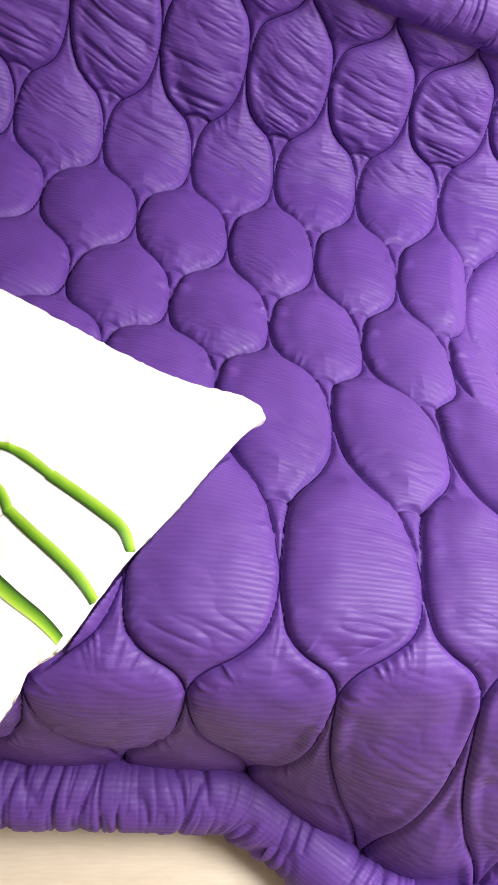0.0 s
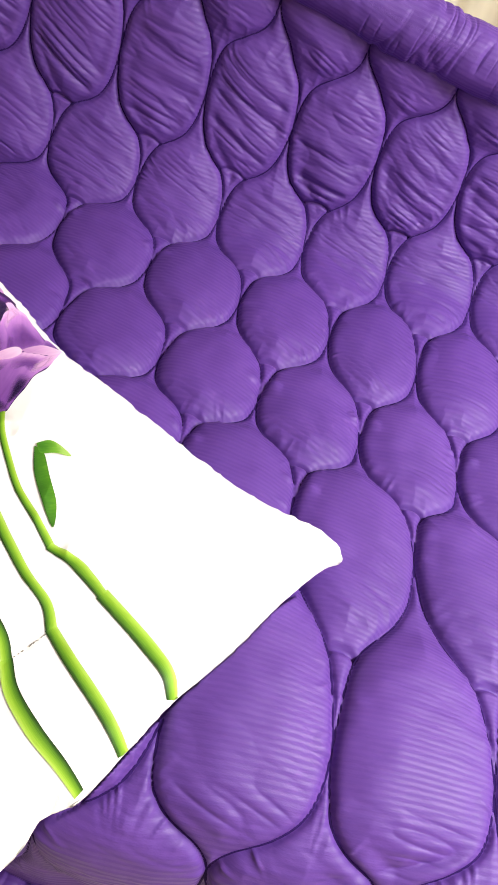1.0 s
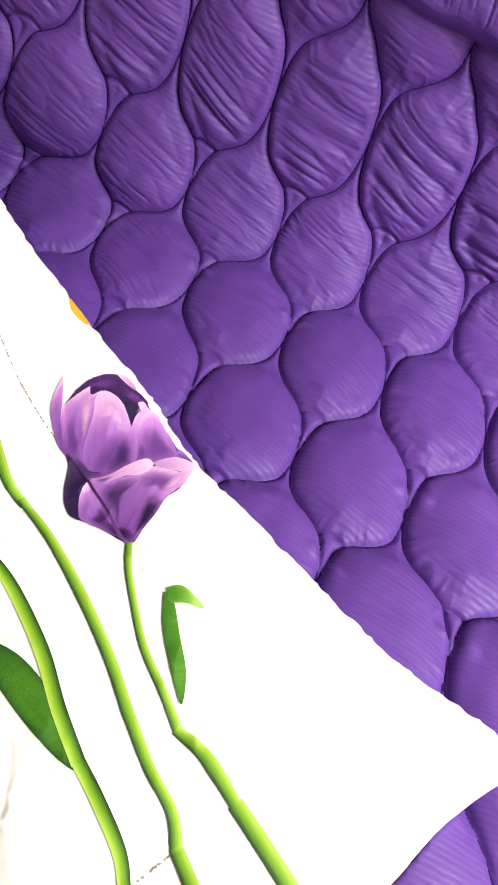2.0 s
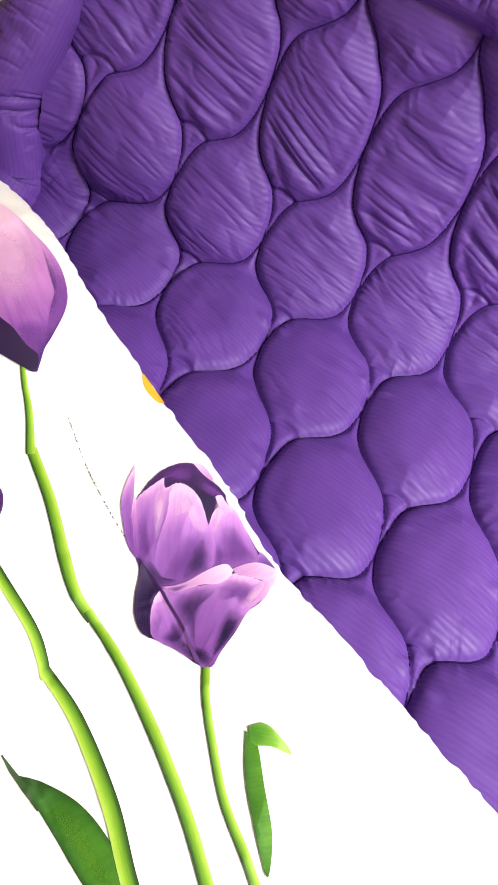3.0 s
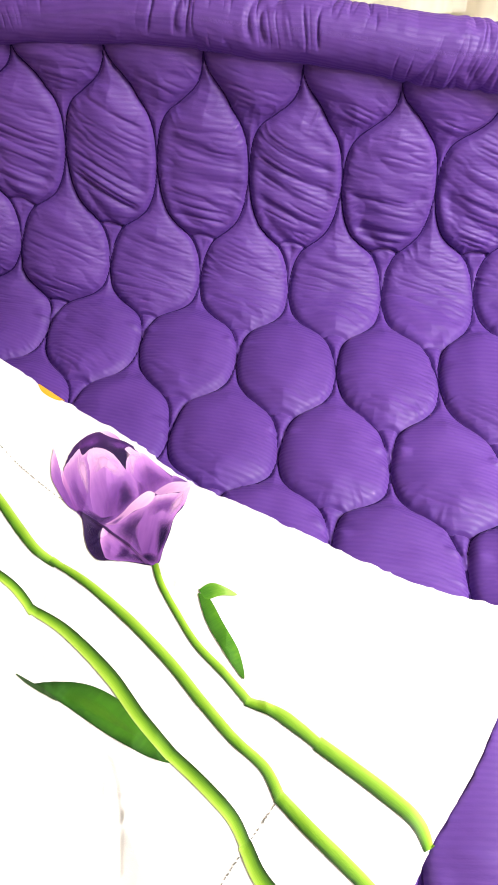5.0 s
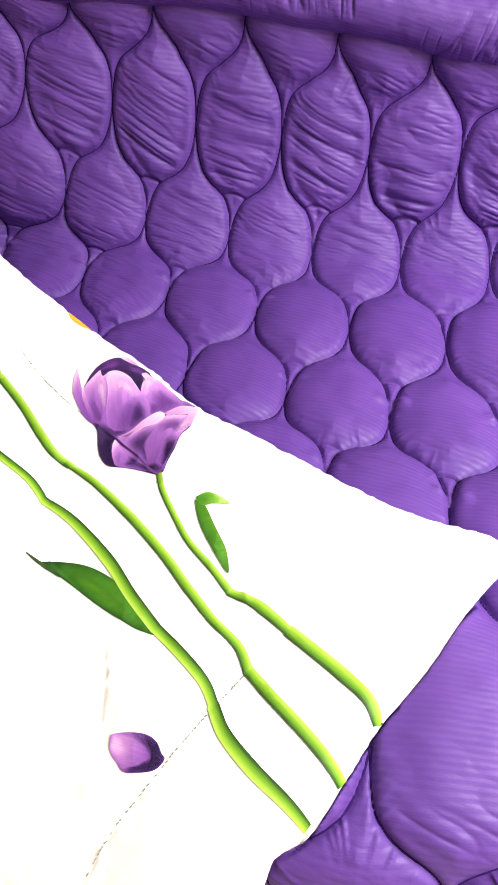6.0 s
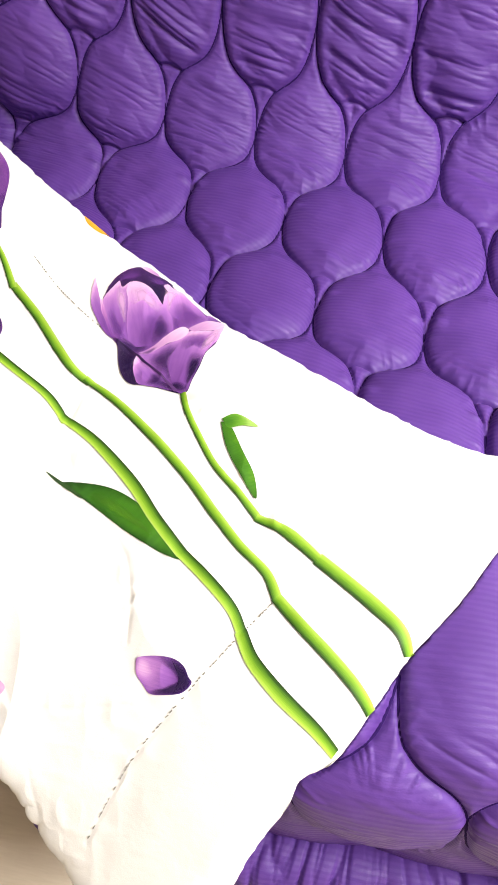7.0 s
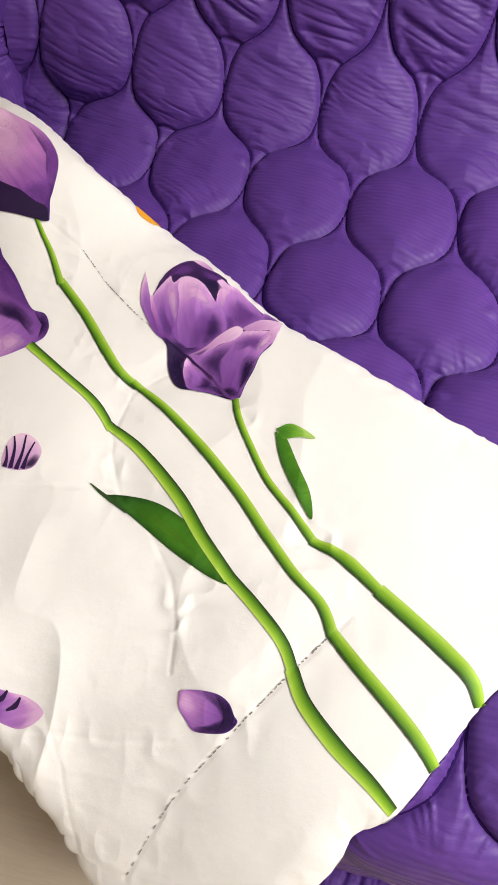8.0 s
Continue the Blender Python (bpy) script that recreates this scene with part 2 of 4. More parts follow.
def line_distance(x, y, line):
    """Distance in plan from points to a polyline."""
    best = np.full(np.shape(x), 9.0)
    for (ax, ay), (bx, by) in zip(line[:-1], line[1:]):
        dx, dy = bx - ax, by - ay
        t = np.clip(((x - ax) * dx + (y - ay) * dy) / (dx * dx + dy * dy + 1e-12), 0, 1)
        best = np.minimum(best, np.hypot(x - ax - t * dx, y - ay - t * dy))
    return best


def curve(points, count):
    """Catmull-Rom through points, evenly by index."""
    p = np.asarray(points, dtype=float)
    p = np.vstack([2 * p[0] - p[1], p, 2 * p[-1] - p[-2]])
    s = np.linspace(0, len(p) - 3 - 1e-6, count)
    k = s.astype(int)
    t = (s - k)[:, None]
    a, b, c, d = p[k], p[k + 1], p[k + 2], p[k + 3]
    return 0.5 * (2 * b + (c - a) * t + (2 * a - 5 * b + 4 * c - d) * t * t + (3 * b - a - 3 * c + d) * t ** 3)


def tube(path, radius, around=40, seed=1, wrinkle=0.006, spacing=0.022):
    """Padded roll along a path, with gathered creases across it. Returns points and uv."""
    path = np.asarray(path)
    radius = np.broadcast_to(radius, len(path))[:, None]
    tangent = np.gradient(path, axis=0)
    tangent /= np.linalg.norm(tangent, axis=1)[:, None]
    side = np.cross(tangent, np.array([0.0, 0.35, 1.0]))
    side /= np.linalg.norm(side, axis=1)[:, None]
    up = np.cross(side, tangent)
    run = np.r_[0, np.cumsum(np.linalg.norm(np.diff(path, axis=0), axis=1))]
    ang = np.linspace(0, 2 * np.pi, around, endpoint=False)
    s, a = np.meshgrid(run, ang, indexing="ij")
    lean = s + 0.006 * np.sin(a * 2 + 7 * value_noise(s * 4, a * 0, seed))
    deep = ridged(lean / spacing, np.cos(a) * 0.7 + 5, seed) ** 8 + 0.5 * ridged(lean / spacing * 2.1, np.sin(a) * 0.8 + 9, seed + 5) ** 8
    where = smooth(value_noise(s * 14, np.sin(a) * 1.2 + 9, seed + 1), 0.2, 0.6)
    r = radius * (1 + 0.06 * (value_noise(s * 7, np.cos(a) * 0.8 + 3, seed + 2) - 0.5))
    r = r - wrinkle * deep * where - 0.002 * value_noise(s * 60, np.sin(a) * 6 + 20, seed + 3)
    pts = path[:, None, :] + r[..., None] * (np.cos(a)[..., None] * side[:, None, :] + np.sin(a)[..., None] * up[:, None, :])
    return pts, np.stack([s, a * radius], -1)


# ---- the room ----
X0, X1, Y0, Y1, TOP = -3.0, 2.4, -2.2, 1.95, 2.6
WIN = (-2.1, -0.075, 0.785, 2.2)
structure("floor", box_mesh("floor", (X0 - 0.1, Y0 - 0.1, -0.1), (X1 + 0.1, Y1 + 0.1, 0)), FLOOR, "beige wood-look laminate floor beneath the sofa", "floor")
structure("ceiling", box_mesh("ceiling", (X0 - 0.1, Y0 - 0.1, TOP), (X1 + 0.1, Y1 + 0.2, TOP + 0.1)), CEILING, "plain white painted ceiling of the room", "ceiling")
structure("wall_west", box_mesh("wall_west", (X0 - 0.15, Y0, 0), (X0, Y1, TOP)), WALL, "plain cream painted wall beside the cabinet", "wall")
structure("wall_east", box_mesh("wall_east", (X1, Y0, 0), (X1 + 0.15, Y1, TOP)), WALL, "plain cream painted side wall of the room", "wall")
structure("wall_south", box_mesh("wall_south", (X0, Y0 - 0.15, 0), (X1, Y0, TOP)), WALL, "plain cream painted wall facing the sofa", "wall")


def wall_with_window():
    bm = bmesh.new()
    for lo, hi in (((X0, Y1, 0), (X1, Y1 + 0.18, WIN[2])), ((X0, Y1, WIN[3]), (X1, Y1 + 0.18, TOP)),
                   ((X0, Y1, WIN[2]), (WIN[0], Y1 + 0.18, WIN[3])), ((WIN[1], Y1, WIN[2]), (X1, Y1 + 0.18, WIN[3]))):
        c = [(a + b) / 2 for a, b in zip(lo, hi)]
        bmesh.ops.create_cube(bm, size=1.0, matrix=Matrix.Translation(c) @ Matrix.Diagonal((hi[0] - lo[0], hi[1] - lo[1], hi[2] - lo[2], 1)))
    mesh = bpy.data.meshes.new("wall_north")
    bm.to_mesh(mesh)
    bm.free()
    return mesh


structure("wall_north", wall_with_window(), WALL, "cream painted wall with the window behind the sofa", "wall")
window = tagged(new("window_1"), "white plastic-framed window with a clear pane", "window", kind="structure")
wx0, wx1, wz0, wz1 = WIN
part("window_frame", box_mesh("frame_bottom", (wx0, Y1 - 0.01, wz0), (wx1, Y1 + 0.07, wz0 + 0.065), 0.006), FRAME, window)
part("window_frame", box_mesh("frame_top", (wx0, Y1 - 0.01, wz1 - 0.065), (wx1, Y1 + 0.07, wz1), 0.006), FRAME, window)
for x in (wx0, -0.705, wx1 - 0.065):
    part("window_frame", box_mesh("frame_side", (x, Y1 - 0.008, wz0 + 0.066), (x + 0.065, Y1 + 0.068, wz1 - 0.066), 0.006), FRAME, window)
part("pane", box_mesh("pane", (wx0 + 0.06, Y1 + 0.03, wz0 + 0.06), (wx1 - 0.06, Y1 + 0.036, wz1 - 0.06)), GLASS, window).visible_shadow = False
part("window_sill", box_mesh("window_sill", (wx0 - 0.06, Y1 - 0.16, wz0 - 0.04), (wx1 + 0.06, Y1 - 0.012, wz0 - 0.004), 0.008), FRAME, window, "white window sill board")
structure("backdrop", box_mesh("backdrop", (-5, 4.5, -1), (4, 4.55, 5)), OUTSIDE, "dim grey-green daylight outside the window", "backdrop")

lamp = tagged(new("ceiling_lamp"), "round flush ceiling lamp with a lit white shade", "lamp")
lamp.location = (LAMP_AT[0], LAMP_AT[1], TOP)


def disc_mesh(name, radius, z0, z1):
    ang = np.linspace(0, 2 * np.pi, 40, endpoint=False)
    prof = [(0.02, z0), (radius * 0.85, z0), (radius, z0 + 0.2 * (z1 - z0)), (radius, z1)]
    pts = np.array([[(r * math.cos(a), r * math.sin(a), z) for a in ang] for r, z in prof])
    return grid_mesh(name, pts, wrap=True)


part("lamp_base", disc_mesh("lamp_base", 0.78, -0.04, -0.001), FRAME, lamp)
part("shade", disc_mesh("shade", 0.83, -0.12, -0.04), SHADE, lamp, "lit white shade")

# ---- curtains ----


def hanging_cloth(name, x0, x1, z0, z1, y, fold, depth, seed, flare=0.0):
    u, v = np.meshgrid(np.linspace(0, 1, 240), np.linspace(0, 1, 60))
    z = z0 + (z1 - z0) * v
    x = x0 + (x1 - x0) * u + flare * u ** 8 * np.clip(1.1 - z, 0, 0.6)
    w = (x1 - x0) * (u + 0.8 * np.maximum(u - 0.8, 0) * (flare > 0)) / fold
    wob = value_noise(w * 0.55 + 10, v * 0.7, seed)
    yy = y + depth * np.sin(2 * np.pi * (0.7 * w + 1.1 * wob)) * (0.4 + 0.9 * value_noise(w * 0.8 + 30, v * 1.0, seed + 1))
    soft = value_noise(w * 0.9 + 60, v * 0.9, seed + 2)
    yy = yy + 0.42 * depth * np.sin(2 * np.pi * (1.63 * w + 1.4 * soft)) + 0.16 * depth * np.sin(2 * np.pi * (3.7 * w + 2.2 * wob + soft))
    return grid_mesh(name, np.stack([x, yy, z0 + (z1 - z0) * v], -1))


brown = tagged(new("curtain"), "brown satin curtain hanging in soft folds by the window", "curtain")
part("drape", hanging_cloth("drape", -2.75, -0.745, 0.02, 2.42, 1.74, 0.095, 0.038, 5, 0.42), SATIN, brown)
part("curtain_rail", box_mesh("curtain_rail", (-2.8, 1.70, 2.42), (0.4, 1.76, 2.46), 0.01), FRAME, brown)
sheer = tagged(new("sheer_curtain"), "sheer cream tulle curtain in front of the window", "curtain")
part("drape", hanging_cloth("drape", -2.2, 0.6, 0.03, 2.40, 1.86, 0.16, 0.018, 9), TULLE, sheer)
part("curtain_rail", box_mesh("curtain_rail", (-2.3, 1.84, 2.40), (0.7, 1.88, 2.43), 0.008), FRAME, sheer)

# ---- wooden cabinet beside the sofa ----
cabinet = tagged(new("cabinet"), "brown wooden cabinet standing beside the sofa", "cabinet")
part("body", box_mesh("body", (-2.40, 1.61, 0.0), (-1.35, 1.90, 0.582), 0.004), WOOD, cabinet)
part("top_board", box_mesh("top_board", (-2.42, 1.595, 0.602), (-1.33, 1.91, 0.635), 0.006), WOOD, cabinet)
# dark filler strip: paints the shade under the top board
part("shadow_gap", box_mesh("shadow_gap", (-2.38, 1.63, 0.582), (-1.37, 1.89, 0.602)), GAP_SHADE, cabinet)

# ---- sofa under the quilt ----
sofa = tagged(new("sofa"), "low brown upholstered sofa covered by a purple quilt", "sofa")
part("base", box_mesh("base", (-1.20, 0.50, 0.06), (0.22, 1.50, 0.36), 0.04), UPHOLSTERY, sofa)
part("seat_cushion", box_mesh("seat_cushion", (-1.20, 0.52, 0.362), (0.20, 1.42, 0.412), 0.03), UPHOLSTERY, sofa)
part("backrest", box_mesh("backrest", (-1.20, 1.535, 0.10), (0.60, 1.66, 0.72), 0.03), UPHOLSTERY, sofa)
for fx in (-1.12, 0.10):
    for fy in (0.58, 1.40):
        part("foot", box_mesh("foot", (fx, fy, 0.0), (fx + 0.06, fy + 0.06, 0.062), 0.008), WOOD, sofa)

# ---- plan of the duvet that lies on the quilt ----
UPPER = [(-0.143, 0.652), (-0.152, 0.667), (-0.170, 0.683), (-0.205, 0.700), (-0.28, 0.727), (-0.358, 0.764), (-0.40, 0.786), (-0.477, 0.827), (-0.573, 0.878), (-0.655, 0.940),
         (-0.735, 0.984), (-0.81, 1.016), (-0.886, 1.048), (-0.95, 1.089), (-1.01, 1.128), (-1.09, 1.168), (-1.20, 1.21), (-1.36, 1.25)]
FRONT = [(-0.143, 0.652), (-0.160, 0.641), (-0.190, 0.608), (-0.217, 0.571), (-0.242, 0.529), (-0.278, 0.481), (-0.300, 0.452), (-0.334, 0.394), (-0.362, 0.351), (-0.393, 0.330),
         (-0.405, 0.302), (-0.43, 0.266), (-0.465, 0.20), (-0.51, 0.13)]
LOWER = [(-0.51, 0.13), (-0.56, 0.155), (-0.605, 0.195), (-0.642, 0.231), (-0.675, 0.262), (-0.717, 0.295), (-0.85, 0.40), (-1.05, 0.56), (-1.36, 0.80)]
upper, front, lower = curve(UPPER, 300), curve(FRONT, 180), curve(LOWER, 300)
OUTLINE = [tuple(p) for p in np.vstack([lower[::6][::-1], front[::-5], upper[::6]])]


def duvet_lift(x, y):
    """The corner that is heaped up beside the backrest."""
    return 0.085 * smooth(-x, 0.64, 0.98) * smooth(y, 0.80, 1.04) + 0.018 * np.exp(-((x + 0.70) ** 2 + (y - 0.91) ** 2) / 0.07 ** 2)


def duvet_mid(x, y):
    z = duvet_lift(x, y) + 0.543 + 0.035 * smooth(-x, 0.62, 0.95) - 2.3 * np.maximum(0.45 - y, 0) ** 2
    away = np.maximum(-0.65 - x + 0.53 - y, -0.15)
    z = z - 0.040 * (np.sqrt(away ** 2 + 0.002) + away)
    z = z + 0.022 * np.exp(-((x + 0.148) ** 2 + (y - 0.648) ** 2) / 0.09 ** 2)
    z = z + 0.008 * np.exp(-((x + 0.15) ** 2 + (y - 0.655) ** 2) / 0.06 ** 2)
    return z + 0.012 * (value_noise(x * 5 + 30, y * 5 + 30, 51) - 0.5)


def inside_outline(x, y):
    hit = np.zeros(np.shape(x), dtype=bool)
    for (ax, ay), (bx, by) in zip(OUTLINE, OUTLINE[1:] + OUTLINE[:1]):
        cross = (ay > y) != (by > y)
        hit ^= cross & (x < ax + (bx - ax) * (y - ay) / (by - ay + 1e-12))
    return hit


# ---- purple quilt ----
# Each row of quilting where neighbouring cells touch: x, y and z as polynomials of the column number.
ROWS = [
    (-0.5025, 0.1658, 0.0017, 1.5163, -0.0022, 0.0, 0.8397, -0.0209, 0.0006),
    (-0.5143, 0.168, 0.0011, 1.478, -0.0007, 0.0, 0.6695, -0.0246, 0.0033),
    (-0.5302, 0.1761, 0.0015, 1.3981, -0.003, 0.0, 0.485, -0.023, 0.0039),
    (-0.5373, 0.1836, -0.0025, 1.2236, -0.0374, 0.0025, 0.4479, -0.0015, 0.0004),
    (-0.5456, 0.181, -0.0025, 1.0111, -0.0378, 0.0022, 0.4488, 0.0001, 0.0003),
    (-0.5557, 0.1768, 0.0, 0.8282, -0.0351, 0.0, 0.4696, 0.0017, 0.0006),
    (-0.5749, 0.1813, 0.0, 0.454, -0.002, 0.0, 0.5008, 0.003, -0.0006),
    (-0.5864, 0.1817, 0.0, 0.3233, -0.0005, 0.0, 0.4289, 0.0009, 0.0008),
    (-0.5633, 0.187, 0.0, 0.308, 0.0, 0.0, 0.175, 0.0, 0.0),
]
LEFT = -1.20


def row_points(k, i):
    """Row k of the quilting at columns i; past the seat's end the quilt drapes down."""
    x0, xa, xb, y0, ya, yb, z0, za, zb = ROWS[k]
    limit = 5.4 if k < 3 else 4.6
    over = np.maximum(i - limit, 0)
    j = np.clip(i, -3.4, limit)
    x = x0 + xa * j + xb * j * j + xa * np.minimum(i + 3.4, 0)
    y = y0 + ya * j + yb * j * j
    z = z0 + za * j + zb * j * j
    if k == 0:
        z = z + np.interp(i, [-4, -2.7, -1.5, -0.5, 0.5, 1.5, 2.5, 4], [0, 0.006, 0.032, 0.036, 0.028, 0.016, 0.010, 0])
    if k == 8:
        y = y0 - 0.17 * smooth(i, 2.2, 4.2)
        z = z0 - 0.10 * smooth(i, 2.2, 3.6) - 0.035 * smooth(i, -0.5, 2.4)
    if k >= 6:
        y = y + 0.20 * smooth(-i, 0.6, 2.0)
    if k >= 3:
        x, z = x + 0.15 * over, z - 0.09 * over
        z = np.maximum(z, 0.05)
    else:
        x = x + xa * over
    return np.stack([x, y, z], -1)


def quilt_base(i, k):
    """Base surface of the quilt at columns i (rows, cols) and row numbers k."""
    knots = np.stack([row_points(r, i) for r in range(9)])
    knots = np.concatenate([[2 * knots[0] - knots[1]], knots, [2 * knots[8] - knots[7]]])
    kk = np.clip(np.floor(k).astype(int), 0, 7)
    t = (k - kk)[..., None]
    rr, cc = np.indices(i.shape)
    a, b, c, d = (knots[kk + n, rr, cc] for n in range(4))
    return 0.5 * (2 * b + (c - a) * t + (2 * a - 5 * b + 4 * c - d) * t * t + (3 * b - a - 3 * c + d) * t ** 3)


def outline_curve(*knots):
    """Half-width of an onion-shaped cell from its tip (0) to where it touches its neighbours (1)."""
    at = curve(knots, 300)

    def width(s):
        return np.interp(s, at[:, 0], at[:, 1])
    return width


ONION = outline_curve((0, 0), (0.1, 0.03), (0.25, 0.11), (0.36, 0.27), (0.43, 0.44), (0.49, 0.61), (0.55, 0.75), (0.63, 0.86), (0.75, 0.93), (0.88, 0.975), (1, 1))
ONION_BACK = outline_curve((0, 0), (0.12, 0.025), (0.27, 0.10), (0.4, 0.24), (0.48, 0.42), (0.53, 0.58), (0.59, 0.75), (0.68, 0.87), (0.8, 0.95), (1, 1))
ONION_TOP = outline_curve((0, 0), (0.14, 0.01), (0.24, 0.07), (0.33, 0.21), (0.41, 0.37), (0.5, 0.57), (0.58, 0.76), (0.66, 0.87), (0.79, 0.955), (1, 1))
ONION_FOOT = outline_curve((0, 0), (0.2, 0.05), (0.42, 0.17), (0.61, 0.42), (0.78, 0.78), (0.9, 0.94), (1, 1))


def cell_width(k, s):
    top, foot = k < 1, k >= 6
    return np.where(top, ONION_TOP(s), np.where(foot, ONION_FOOT(s), np.where(k < 2, ONION_BACK(s), ONION(s))))


def drift(i, k):
    """Small unevenness of the stitched lines."""
    lean = -0.06 * np.exp(-((k - 0.38) / 0.14) ** 2)
    return (lean + 0.035 * (value_noise(i * 1.3 + 20, k * 1.1 + 20, 3) - 0.5),
            0.05 * (value_noise(i * 1.1 + 50, k * 0.9 + 20, 4) - 0.5) * smooth(k, 0.1, 0.6) * (1 - smooth(k, 7.6, 7.9)))


def seam_shade_line(line):
    """Sunken line of one wavy seam, its thread and its crease shade in one, from the top roll down to the front roll.
    """
    k = np.linspace(0.0, 7.999, 420)
    kk = np.floor(k)
    s = k - kk
    g = cell_width(k, s)
    even = kk.astype(int) % 2 == 0
    i = np.where(even, line + 0.5 - 0.5 * g, line + 0.5 * g) if line % 1 == 0 else np.where(even, line + 0.5 * g, line + 0.5 - 0.5 * g)
    i_straight, k_straight = i, k
    for _ in range(3):
        di, dk = drift(i, k)
        i, k = i_straight - di, k_straight - dk
    path = quilt_base(i[:, None], k[:, None])[:, 0, :]
    ahead = quilt_base(i[:, None] + 0.02, k[:, None])[:, 0, :] - path
    down = quilt_base(i[:, None], k[:, None] + 0.02)[:, 0, :] - path
    normal = np.cross(down, ahead)
    normal /= np.linalg.norm(normal, axis=1)[:, None]
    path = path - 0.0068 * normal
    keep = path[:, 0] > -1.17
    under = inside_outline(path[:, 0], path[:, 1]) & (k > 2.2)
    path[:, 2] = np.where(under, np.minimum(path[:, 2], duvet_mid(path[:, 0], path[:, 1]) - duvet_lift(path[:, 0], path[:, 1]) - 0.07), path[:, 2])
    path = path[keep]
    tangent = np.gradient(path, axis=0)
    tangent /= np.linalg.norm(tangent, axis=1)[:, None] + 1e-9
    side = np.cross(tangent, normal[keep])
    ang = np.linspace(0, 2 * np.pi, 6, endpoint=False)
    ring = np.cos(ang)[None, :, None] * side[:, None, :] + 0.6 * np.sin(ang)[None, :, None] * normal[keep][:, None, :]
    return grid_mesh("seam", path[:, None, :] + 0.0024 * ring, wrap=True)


def quilt_panel():
    n_k, n_i = 900, 800
    k1 = np.linspace(-0.1, 8.08, n_k)
    first = np.array([(LEFT - r[0]) / r[1] for r in ROWS])
    start = np.interp(k1, np.arange(9), first)
    f = np.linspace(0, 1, n_i)
    i = start[:, None] + (6.6 - start[:, None]) * f[None, :]
    k = np.repeat(k1[:, None], n_i, axis=1)
    base = quilt_base(i, k)
    du = np.linalg.norm(quilt_base(i + 0.02, k) - base, axis=-1) / 0.02
    dv = np.linalg.norm(quilt_base(i, k + 0.02) - base, axis=-1) / 0.02
    normal = np.cross(np.gradient(base, axis=1), np.gradient(base, axis=0))
    normal /= np.linalg.norm(normal, axis=-1)[..., None] + 1e-9
    normal *= np.sign((normal * np.array([-0.1, -0.6, 1.0])).sum(-1).mean())
    # onion-shaped seams: pairs of wavy lines that touch at every row
    drift_i, drift_k = drift(i, k)
    wob_i, wob_k = i + drift_i, k + drift_k
    kk = np.floor(wob_k)
    s = wob_k - kk
    offset = np.where(kk.astype(int) % 2 == 0, 0.5, 0.0)
    g = cell_width(wob_k, s)
    slope = 0.5 * (cell_width(wob_k, s + 0.01) - g) / 0.01
    rel = (wob_i - offset) - np.round(wob_i - offset)
    gap = np.abs(np.abs(rel) - 0.5 * g)
    dist = gap * du * dv / np.sqrt(dv ** 2 + (slope * du) ** 2)
    full = 0.0205 + 0.001 * smooth(k, 2.0, 3.0) - 0.009 * smooth(k, 5.9, 6.8)
    x = np.clip(dist / 0.070, 0, 1)
    half = 0.5 * du * np.where(np.abs(rel) < 0.5 * g, g, 1 - g)
    plump = 0.16 + 0.84 * smooth(half, 0.012, 0.060)
    puff = full * plump * np.maximum(1 - (1 - x) ** 2, 0) ** 0.86 - 0.0085 * np.exp(-dist / 0.0038)
    u = base[..., 0]
    step = np.linalg.norm(np.diff(base, axis=0), axis=-1)
    v_mid = np.r_[0, np.cumsum(step[:, n_i // 3])]
    v = np.repeat(v_mid[:, None], n_i, axis=1)
    inside = smooth(dist, 0.003, 0.03)
    lower_cell = np.abs(rel) < 0.5 * g
    row_id = kk + lower_cell
    centre_i = np.where(lower_cell, np.round(wob_i - offset), np.floor(wob_i - offset) + 0.5) + offset
    cell = centre_i * 0.37 + row_id * 0.71
    back = (row_id == 1) + 0.3 * (row_id == 0)
    near_c = (row_id == 2) + 0.5 * (row_id == 3) + 0.3 * (row_id > 3)
    # soft folds that sag across the backrest cells, finer crinkles on the seat
    wave = value_noise(u * 6 + cell * 3, v * 6, 11)
    tilt = v - u * (0.28 + 0.16 * np.sin(cell * 9.0)) + 0.030 * wave
    low = 0.25 + 0.75 * smooth(k, 0.62, 1.15)
    sag = ridged(u * 4.5 + cell * 3, tilt * 24 + cell * 5, 12) ** 3
    fold = ridged(u * 8 + cell, tilt * 44, 13) ** 2
    crinkle = ridged(u * 17 + cell, tilt * 85, 14) ** 2
    foot = ~lower_cell * smooth(s, 0.05, 0.45)
    puff -= (0.0075 * back * low * sag + (0.0050 * back * low + 0.0022 * near_c) * fold + (0.0018 * back + 0.0016 * near_c + 0.0017 * foot + 0.0004) * crinkle) * inside
    # broad folds where the quilt hangs over the front corner
    corner = smooth(i, 2.3, 2.9) * smooth(k, 6.0, 6.6) * inside
    puff -= 0.011 * corner * ridged(u * 3.2, (v + 0.35 * u) * 15, 31) ** 3
    # short puckers that run square to the seams
    spoke = np.arctan2((wob_k - row_id) * dv, (wob_i - centre_i) * du)
    pucker = np.exp(-dist / 0.013) * (1 - np.exp(-dist / 0.003)) * smooth(value_noise(spoke * 2.2 + cell * 7, cell * 11, 25), 0.35, 0.7)
    puff += (0.006 + 0.0025 * smooth(k, 5.3, 6.2)) * pucker * (ridged(spoke * 8 + cell * 13, cell * 19 + dist * 20, 15) ** 2 - 0.4)
    puff += (0.005 * (value_noise(u * 13, v * 13, 16) - 0.5) + 0.0016 * (value_noise(u * 37, v * 31, 18) - 0.5)) * inside
